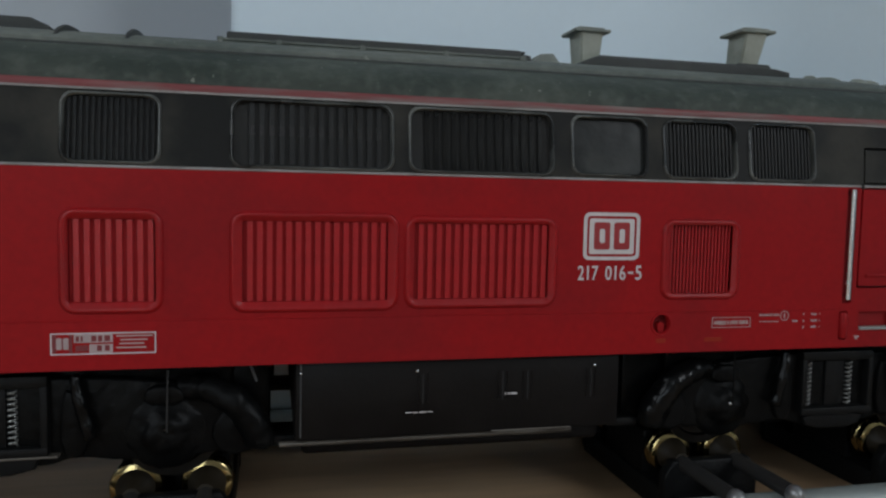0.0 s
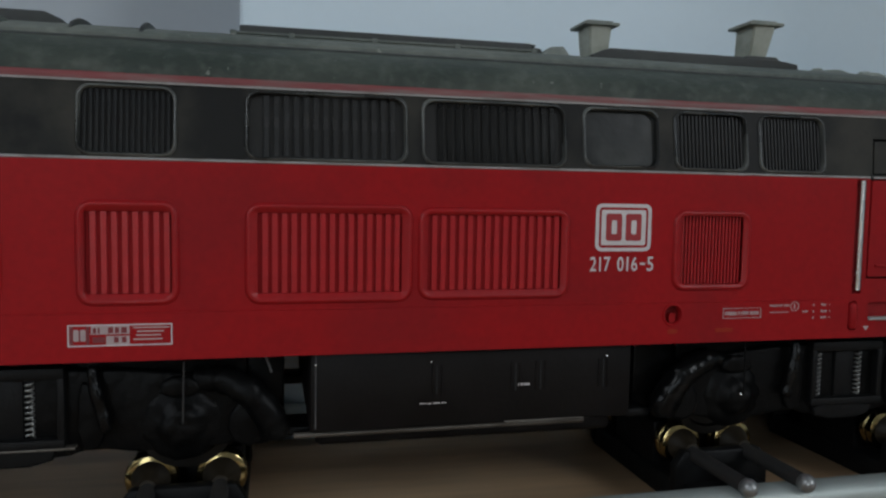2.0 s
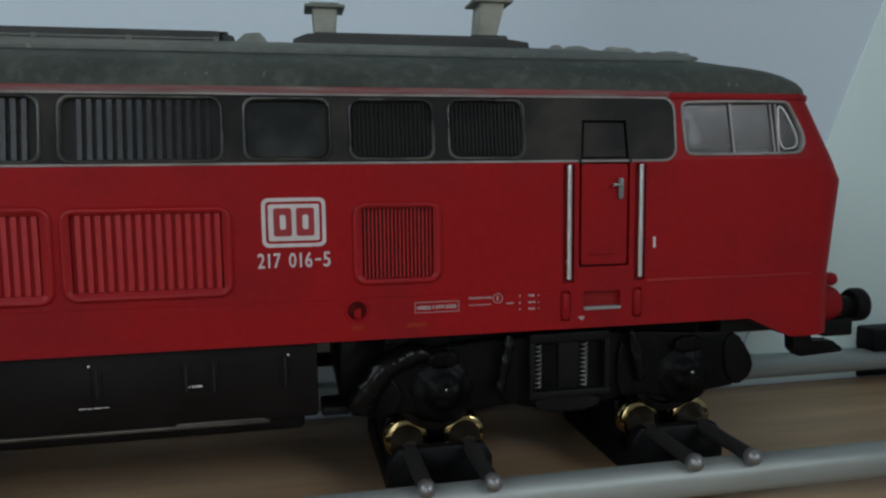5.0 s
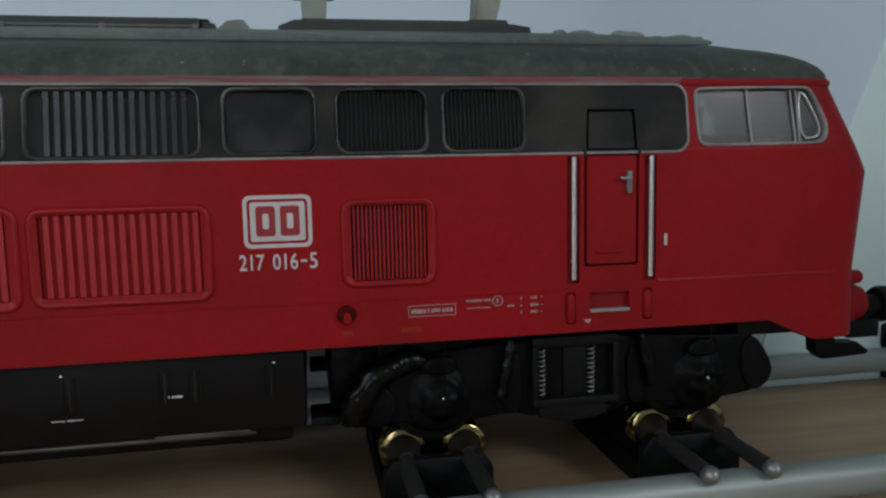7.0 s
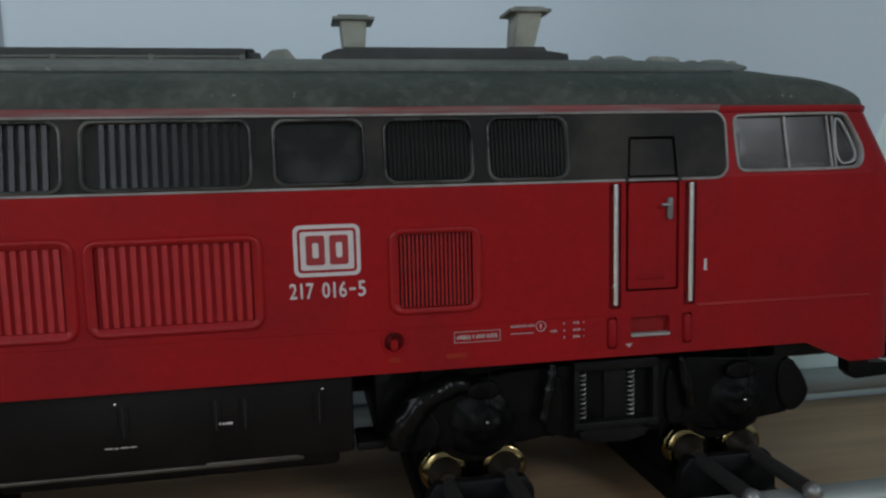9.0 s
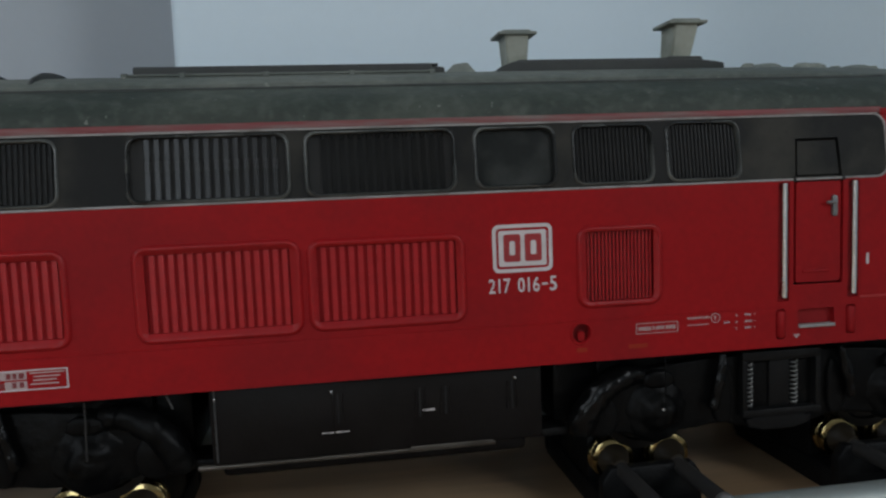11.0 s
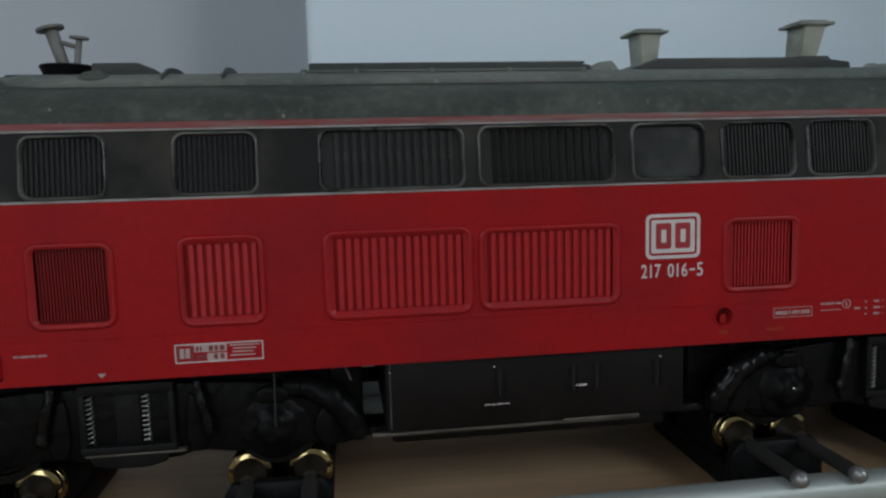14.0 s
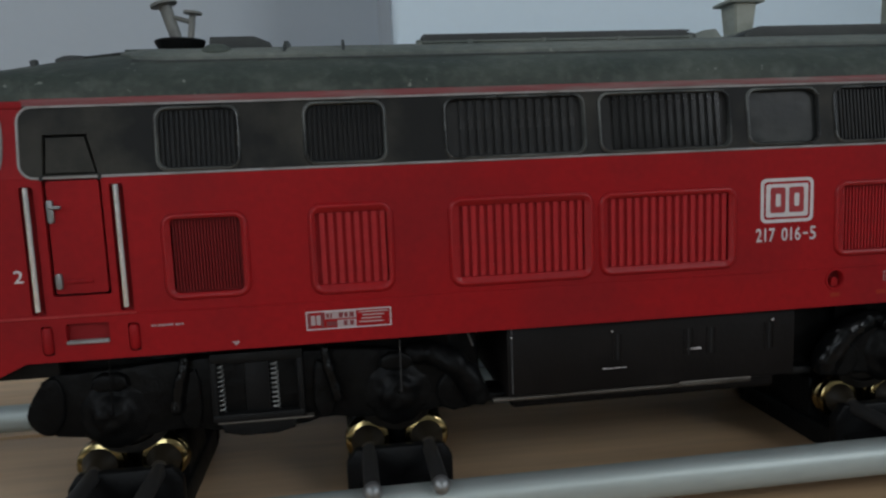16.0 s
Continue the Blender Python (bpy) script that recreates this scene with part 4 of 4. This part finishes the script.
def roof_rib(x, w, h, y0=-11.0, y1=11.0, lean=0.0):
    """A rib that follows the roof's curve."""
    b = bmesh.new()
    ring = []
    for y in np.linspace(y0, y1, 15):
        t = (y - y0) / (y1 - y0)
        hh = h * min(1.0, 9 * t + 0.5, 9 * (1 - t) + 0.5)
        z = roof_z(y)
        dx = lean * (1 - abs(2 * t - 1))
        ring.append([(x - w + dx, y, z - 0.3), (x - w * 0.7 + dx, y, z + hh), (x + w * 0.7 + dx, y, z + hh), (x + w + dx, y, z - 0.3)])
    loft(b, ring)
    return b


# raised upper sheet with a sharp lower lip, narrowing at both ends
bm = bmesh.new()
rings = []
for x in np.concatenate((np.linspace(-64.5, -60, 6), np.linspace(-56, 66, 30), np.linspace(68, 74, 6))):
    edge = float(np.interp(x, (-64.5, -61.5, -58, 66, 71, 74), (6.0, 10.2, 11.0, 11.0, 10.2, 8.0)))
    ys = [-edge * t for t in (1, 0.97, 0.85, 0.65, 0.4, 0.0, -0.4, -0.65, -0.85, -0.97, -1)]
    rings.append([(x, -edge, roof_z(edge) - 0.3), *((x, y, roof_z(y) + float(np.interp(abs(y) / edge, (0, 0.5, 0.88, 0.98, 1), (0.25, 0.5, 0.85, 0.7, 0.5))) * float(np.interp(x, (-64.5, -61, 58, 72, 74), (0.1, 1, 1, 0.1, 0.0)))) for y in ys), (x, edge, roof_z(edge) - 0.3)])
rows = loft(bm, rings)
bm.faces.new(rows[0])
bm.faces.new(rows[-1][::-1])
bmesh.ops.recalc_face_normals(bm, faces=bm.faces)
emit("roof_deck", bm, DECK, LOCO, "paler dusty upper sheet of the roof", 35)
for s in (-1, 1):
    bm = bmesh.new()
    path = [(x, s * float(np.interp(x, (-62, -58, 66, 70), (10.3, 11.12, 11.12, 10.6)))) for x in np.linspace(-62, 70, 34)]
    loft(bm, [[(x, y + s * d, roof_z(y) + h) for x, y in path] for d, h in ((0.0, 0.1), (0.14, 0.14), (0.42, -0.02), (0.42, -0.3))])
    emit("roof_seam", bm, ROOF_DARK, LOCO, "dark seam under the roof's upper sheet")
for x in (-44.1, -36.9):
    emit("roof_rib", roof_rib(x, 0.26, 1.2, -10.8, 10.8), ROOF_DARK, LOCO, "thin dark rib across the roof")
emit("lifting_lug", lathe(bmesh.new(), (-52.4, -8.6, 63.2), (0, -0.3, 1), [(0, 1.9), (0.8, 1.8), (1.3, 1.0)], 18), ROOF, LOCO, "low round roof cap")
for x0, x1 in ((-64.5, -48.0),):
    emit("roof_walkway", box(bmesh.new(), x0, x1, -4.0, 4.0, 64.2, 64.85, 0.15), ROOF, LOCO, "low raised roof panel")
emit("aerial", prism(bmesh.new(), [(-76.2, 61.5), (-76.6, 63.9), (-75.8, 64.1), (-75.3, 61.5)], -2.6, -1.6, 0.1), ROOF_DARK, LOCO, "small dark roof aerial")
for x, r, y in ((-70.7, 2.2, -3.5), (-67.0, 1.3, -2.5), (54.3, 1.0, -4.6), (57.4, 2.0, -4.0), (62.6, 1.1, -4.4), (64.4, 2.1, -3.5), (68.6, 1.0, -3.2), (71.6, 2.2, -3.5), (74.9, 0.7, -2.9)):
    emit("roof_cap", lathe(bmesh.new(), (x, y, 62.4 if x < 0 else 63.35 if x < 66 else 63.0), (0, -0.05, 1), [(0, r * 1.15), (1.45, r), (1.8, r * 0.6)], 12), DUSTY if x > 0 else ROOF_DARK, LOCO, "small round roof cap")
bm = tube(bmesh.new(), (-72.0, -4.5, 63.6), (-64.0, -5.0, 64.25), 0.18, 8)
emit("roof_pipe", bm, ROOF_DARK, LOCO, "thin roof pipe")
emit("roof_strip", box(bmesh.new(), 53.0, 69.5, -6.0, 6.0, 63.2, 64.3, 0.25), DECK, LOCO, "low raised roof panel")

# ---- below the body ----
bm = box(bmesh.new(), -18.8, 20.3, -16.5, 16.5, 19.0, SILL + 0.2, 0.5)
box(bm, -18.0, 18.6, -14.6, 14.6, 16.9, 19.6, 0.7, 4)
tank = emit("fuel_tank", bm, TANK, LOCO, "dark brown-black fuel tank between the bogies")
for s in (-1, 1):
    # bar in place of the reflected light along the tank's lower edge
    bm = tube(bmesh.new(), (-20.5, s * 15.4, 18.6), (14.5, s * 15.4, 18.6), 0.32, 12)
    emit("tank_edge_sheen", bm, BROWN_LINE, tank, "thin brownish bar added for the sheen along the tank's lower edge")
    for x in (-4.3, 5.3, 8.4, 16.5):
        for dx in (-0.55, 0.0, 0.55):
            bm = prism(bmesh.new(), rr(x + dx - 0.09, x + dx + 0.09, 22.9, 26.4, 0.1, 2), s * 16.56, s * 16.3)
            emit("vent_bar", bm, DARK if dx == 0 else TANK, tank)
    for x in (-5.0, 16.9):
        emit("bolt", ball(bmesh.new(), (x, s * 16.5, 26.75), 0.2, 10), CHROME, tank, "tiny bright bolt")
    # second, shorter bar for the brighter part of that reflection
    bm = tube(bmesh.new(), (4.0, s * 16.45, 19.2), (14.0, s * 16.45, 19.2), 0.13, 8)
    emit("tank_edge_glint", bm, BROWN_LINE, tank, "short thin bar added for the glint on the tank's lower edge")
    bm = bmesh.new()
    for x0, x1, z0, z1 in ((-6.3, -5.5, 21.84, 21.95), (-5.4, -4.9, 21.8, 21.93), (-4.7, -3.9, 21.82, 21.96), (-3.8, -3.1, 21.85, 21.95), (5.2, 5.4, 23.58, 23.68), (5.6, 6.2, 23.52, 23.78), (6.3, 7.05, 23.54, 23.78)):
        box(bm, x0, x1, min(s * 16.53, s * 16.3), max(s * 16.53, s * 16.3), z0, z1)
    emit("tank_print", bm, WHITE, tank, "tiny white printed bars", 0)
# thin rods at one end of the tank, and a low step in the open gap at each end
for k in (-1, 1):
    edge = CX + k * 19.6
    for s in (-1, 1):
        emit("tank_step", box(bmesh.new(), *sorted((edge, edge + k * 3.4)), *sorted((s * 9.0, s * 14.4)), 18.2, 19.3, 0.3), BLACK, tank, "black step beside the tank")
        if k > 0:
            continue
        bm = tube(bmesh.new(), (edge + 0.35, s * 16.6, 19.6), (edge + 0.35, s * 16.6, SILL + 0.2), 0.1, 8)
        emit("tank_post", bm, GREY_PART, tank, "thin grey upright rod at the tank's end")
        emit("bolt", ball(bmesh.new(), (edge + 0.35, s * 16.7, 26.9), 0.16, 10), CHROME, tank, "tiny bright bolt")
        bm = tube(bmesh.new(), (edge - 5.2, s * 15.6, SILL), (edge - 4.4, s * 15.6, 26.0), 0.14, 8)
        emit("tank_wire", bm, GREY_PART, tank, "thin grey wire under the body")


def sweep(b, path, radii, n=12):
    """A round bar along a path of points; radii: at even steps from start to end."""
    steps = np.linspace(0, len(radii) - 1, len(path))
    radii = [float(r) for r in np.interp(steps, range(len(radii)), radii)]
    rings = []
    for k, p in enumerate(path):
        t = (path[min(k + 1, len(path) - 1)] - path[max(k - 1, 0)]).normalized()
        u = t.cross(Vector((0, 1, 0))).normalized()
        v = t.cross(u)
        rings.append([p + radii[k] * (math.cos(a * math.tau / n) * u + math.sin(a * math.tau / n) * v) for a in range(n)])
    rows = loft(b, rings, closed=True)
    b.faces.new(rows[0][::-1])
    b.faces.new(rows[-1])
    bmesh.ops.recalc_face_normals(b, faces=b.faces)
    return b


def smooth_path(points, rounds=2):
    """An open path with its corners cut."""
    for _ in range(rounds):
        points = [points[0]] + [q for a, c in zip(points, points[1:]) for q in (a.lerp(c, 0.25), a.lerp(c, 0.75))] + [points[-1]]
    return points


def rounded(pts, y0, y1, bevel, rounds=1):
    """A block with a soft outline and soft edges, like a small casting."""
    b = prism(bmesh.new(), softened(pts, rounds), min(y0, y1), max(y0, y1))
    caps = {e for f in b.faces if abs(f.normal.y) > 0.9 for e in f.edges}
    bmesh.ops.bevel(b, geom=list(caps), offset=bevel, segments=3, affect="EDGES", profile=0.5)
    return b


def lumpy(b, amount, size=0.75):
    """Uneven, hand-painted looking surface on a finely cut mesh."""
    b.normal_update()
    moves = [(v, v.normal * (amount * noise.noise(v.co * size) + 0.4 * amount * noise.noise(v.co * size * 2.7))) for v in b.verts]
    for v, d in moves:
        v.co += d
    return b


SPRING = material("dark_spring_steel", (0.24, 0.24, 0.23), 0.3, 0.7, bump=0.0)


def bogie(cx, flip):
    """Side frames, axle boxes, coil springs, wheels and guards of one bogie."""
    m = -1 if flip else 1
    X = lambda x: cx + m * x
    a0, a1 = AXLES[:2] if flip else AXLES[2:]
    root = emit("bogie", box(bmesh.new(), min(X(-20), X(20)), max(X(-20), X(20)), -6.5, 6.5, 17.5, 26.5, 0.5), CAST, LOCO, "black four-wheel bogie with coil springs")
    emit("cross_frame", box(bmesh.new(), min(X(-24), X(24)), max(X(-24), X(24)), -12.6, 12.6, 23.5, 28.1, 0.4), CAST, root)
    emit("gear_case", box(bmesh.new(), *sorted((X(-28.2 if flip else -29.5), X(-23.0))), -11.5, 11.5, 18.6, 28.0, 0.5), CAST, root, "black gear case at the inner end")
    springs = (-54.05 - cx, -47.55 - cx) if flip else (48.3 - cx, 54.6 - cx)
    for s in (-1, 1):
        o = s * 14.6
        pts = [(-25.0, 20.4), (-22.6, 24.6), (-18.0, 26.0), (-9, 26.8), (9, 26.8), (19, 26.0), (24.6, 26.0), (26.2, 22.2), (24.6, 18.4), (21.5, 18.0), (15, 17.4), (8, 18.2), (5, 17.2), (-5, 17.2), (-8, 18.2), (-13, 17.4), (-21, 17.6), (-24.0, 18.4)]
        emit("side_frame", rounded([(X(x), z) for x, z in pts], s * 13.0, o, 0.3, 1), CAST, root, "black bogie side frame")
        for ax in (a0, a1):
            # uneven axle box with a smaller boss and a cap above
            prof = [(-0.4, 4.3), (-0.05, 4.1), (0.2, 3.6), (0.36, 3.1), (0.5, 2.6), (0.8, 2.25), (1.15, 1.9), (1.4, 1.5), (1.5, 1.1), (1.5, 0.7), (1.5, 0.2)]
            bx = emit("axle_box", lumpy(lathe(bmesh.new(), (ax, o, 20.5), (0, s, 0), prof, 30), 0.3), CAST, root, "black uneven axle box")
            emit("axle_box_cap", rounded([(ax - 2.3, 23.6), (ax + 2.3, 23.6), (ax + 1.7, 25.8), (ax - 1.7, 25.8)], o - s * 0.4, o + s * 1.0, 0.4), CAST, bx)
            emit("bolt", ball(bmesh.new(), (ax + 0.2, o + s * 1.5, 21.0), 0.26, 10), CHROME if ax > 0 else CAST, bx)
            emit("brake_pipe", tube(bmesh.new(), (ax + 0.5, o + s * 1.6, 27.6), (ax + 0.4, o + s * 1.9, 21.0), 0.1, 8), STEEL if flip and ax == a1 else CAST, root, "thin upright pipe in front of the axle box")
        # arched sand box at the inner end, its lower leg glossy
        path = smooth_path([Vector((X(x), o + s * y, z)) for x, y, z in ((-27.0, 0.3, 18.6), (-27.0, 0.5, 20.2), (-25.0, 0.7, 23.4), (-22.8, 0.5, 24.8), (-20.6, -0.1, 25.4), (-18.6, -0.5, 25.0))], 3)
        radii = (1.5, 1.75, 1.7, 1.4, 1.0)
        emit("sand_box", lumpy(sweep(bmesh.new(), path, radii, 18), 0.3), CAST if flip else GLOSS, root, "black rounded sand box")
        emit("guard", rounded([(X(x), z) for x, z in ((-27.4, 18.0), (-23.0, 17.4), (-21.6, 20.4), (-23.6, 23.2), (-26.2, 20.8))], o - s * 1.4, o + s * 0.5, 0.4), CAST, root, "black guard plate under the sand box")
        # outer end guard, a rounded lump with a sloping end
        emit("guard", rounded([(X(x), z) for x, z in ((23.9, 18.5), (22.5, 20.2), (22.3, 24.2), (23.4, 26.0), (25.0, 25.0), (27.0, 21.6), (26.6, 19.8), (25.2, 18.6))], o - s * 0.8, o + s * 0.4, 0.4), CAST, root, "black rounded end guard")
        # spring carrier: a frame round two coil springs, and a plate below
        lo, hi = min(X(-5.6), X(5.4)), max(X(-5.6), X(5.4))
        carrier = emit("spring_carrier", box(bmesh.new(), lo, hi, *sorted((o - s * 0.3, o + s * 1.1)), 26.0, 27.3, 0.25), BLACK, root, "black frame round the springs")
        for x0, x1, z0, z1, p in ((lo, lo + 0.75, 19.3, 26.2, 1.1), (hi - 0.75, hi, 19.3, 26.2, 1.1), (lo, hi, 18.7, 19.7, 1.2), (X(0) - 1.5, X(0) + 1.5, 19.5, 26.2, 0.35)):
            emit("carrier_bar", box(bmesh.new(), x0, x1, *sorted((o - s * 0.3, o + s * p)), z0, z1, 0.18), BLACK, carrier)
        emit("carrier_plate", rounded([(lo + 1.2, 16.7), (hi - 1.6, 16.7), (hi - 0.9, 18.9), (lo + 0.6, 18.9)], o - s * 0.6, o + s * 0.7, 0.25, 1), BLACK, carrier, "black plate below the springs")
        if flip:
            emit("spring_plank", box(bmesh.new(), lo + 0.5, hi + 1.0, *sorted((o, o + s * 1.3)), 18.55, 18.8, 0.08), BROWN_LINE, carrier, "thin brownish steel strip under the springs")
        for sx in springs:
            b = bmesh.new()
            turns, n = 10, 12
            path = [Vector((cx + sx + 0.42 * math.cos(k * math.tau / n), o + s * 0.35 + 0.42 * math.sin(k * math.tau / n), 19.8 + 5.9 * k / (turns * n))) for k in range(turns * n + 1)]
            rings = []
            for k, p in enumerate(path):
                t = (path[min(k + 1, len(path) - 1)] - path[max(k - 1, 0)]).normalized()
                u = t.cross(Vector((0, 0, 1))).normalized()
                v = t.cross(u)
                rings.append([p + 0.11 * (math.cos(a) * u + math.sin(a) * v) for a in (0, math.tau / 6, math.tau / 3, math.pi, math.tau * 2 / 3, math.tau * 5 / 6)])
            loft(b, rings, closed=True)
            emit("coil_spring", b, SPRING, carrier, "dark steel coil spring")
        for a in (-1, 1):
            b = sweep(bmesh.new(), smooth_path([Vector((X(x * a), o + s * y, z)) for x, y, z in ((8.3, 0.9, 27.4), (8.5, 1.2, 25.4), (9.3, 1.2, 22.6), (9.7, 1.0, 20.4))], 3), (0.45, 0.6, 0.6, 0.75, 0.65, 0.8, 0.6), 12)
            lumpy(b, 0.2)
            emit("damper", b, GLOSS, root, "glossy black damper")
            q = [(X(a * 6.6), 18.4), (X(a * 8.8), 18.0), (X(a * 9.6), 20.6), (X(a * 8.4), 25.2), (X(a * 6.8), 25.6)]
            emit("bracket", rounded(q, o - s * 0.5, o + s * 0.55, 0.3), CAST, root, "black bracket beside the springs")
    for ax in (a0, a1):
        b = bmesh.new()
        for s in (-1, 1):
            lathe(b, (ax, s * 7.2, 19.4), (0, s, 0), [(-0.6, 1.5), (-0.6, 6.5), (0.2, 6.4), (0.4, 5.8), (2.6, 5.65), (2.6, 4.6), (2.2, 4.4), (2.2, 1.5)], 36)
        tube(b, (ax, -13.0, 19.4), (ax, 13.0, 19.4), 1.1, 12)
        emit("wheelset", b, WHEEL, root, "dark metal wheelset")


bogie((AXLES[2] + AXLES[3]) / 2, False)
bogie((AXLES[0] + AXLES[1]) / 2, True)

# ---- buffer beams ----
for flip in (False, True):
    m = -1 if flip else 1
    X = lambda x: (2 * CX - x) if flip else x
    span = lambda a, b: (min(X(a), X(b)), max(X(a), X(b)))
    for y in (-10.0, 10.0):
        bm = lathe(bmesh.new(), (X(93.0), y, 27.7), (m, 0, 0), [(0, 2.0), (2.8, 2.0), (2.9, 1.4), (5.2, 1.4), (5.4, 2.2), (6.0, 2.5), (7.2, 2.45), (7.6, 1.8)], 24)
        box(bm, *span(92.6, 97.4), y - 2.2, y + 2.2, 23.6, 26.2, 0.3)
        emit("buffer", bm, BLACK, LOCO, "black round buffer")
        bm = lathe(bmesh.new(), (X(91.0), y * 1.12, 31.9), (m, 0, 0), [(0, 0.95), (3.3, 0.95), (3.7, 0.75), (3.75, 0.2)], 20)
        emit("headlamp", bm, RED, LOCO, "small red headlamp housing")
    bm = prism(bmesh.new(), [(X(x), z) for x, z in ((89.6, 25.6), (89.9, 21.2), (91.0, 20.1), (98.0, 20.4), (98.3, 21.0), (96.4, 22.3), (92.8, 22.2), (92.2, 25.6))], -9.4, -7.2, 0.2)
    prism(bm, [(X(x), z) for x, z in ((89.6, 25.6), (89.9, 21.2), (91.0, 20.1), (98.0, 20.4), (98.3, 21.0), (96.4, 22.3), (92.8, 22.2), (92.2, 25.6))], 7.2, 9.4, 0.2)
    box(bm, *span(88.6, 90.6), -9, 9, 24.2, 25.8, 0.2)
    emit("rail_guard", bm, BLACK, LOCO, "black bent rail guard under the cab")
    for y in (-10.0, 10.0):
        bm = lathe(bmesh.new(), (X(91.0), y, 28.2), (m, 0, 0), [(0, 3.3), (2.2, 3.1), (4.4, 2.3), (4.6, 1.8)], 24)
        emit("buffer_base", bm, RED, LOCO, "red conical base of the buffer")
    emit("buffer_beam", box(bmesh.new(), *span(74.5, 88.5), -14.6, 14.6, 25.6, 28.4, 0.4), BLACK, LOCO, "black beam under the cab")
    bm = tube(bmesh.new(), (X(92), 0, 27.6), (X(97.5), 0, 27.0), 0.7, 10)
    pts = [Vector((X(96.5 + 4.0 * math.sin(a)), -1.6, 26.0 + 1.6 * math.cos(a) - 0.6 * math.sin(a))) for a in np.linspace(-0.6, 3.8, 14)]
    for a, b in zip(pts, pts[1:]):
        tube(bm, a, b, 0.4, 8)
    emit("coupling", bm, BLACK, LOCO, "black coupling hook and hose")

# ---- the far side repeats the near one ----
for ob in list(NEAR_PARTS):
    copy_thing(ob, FAR)
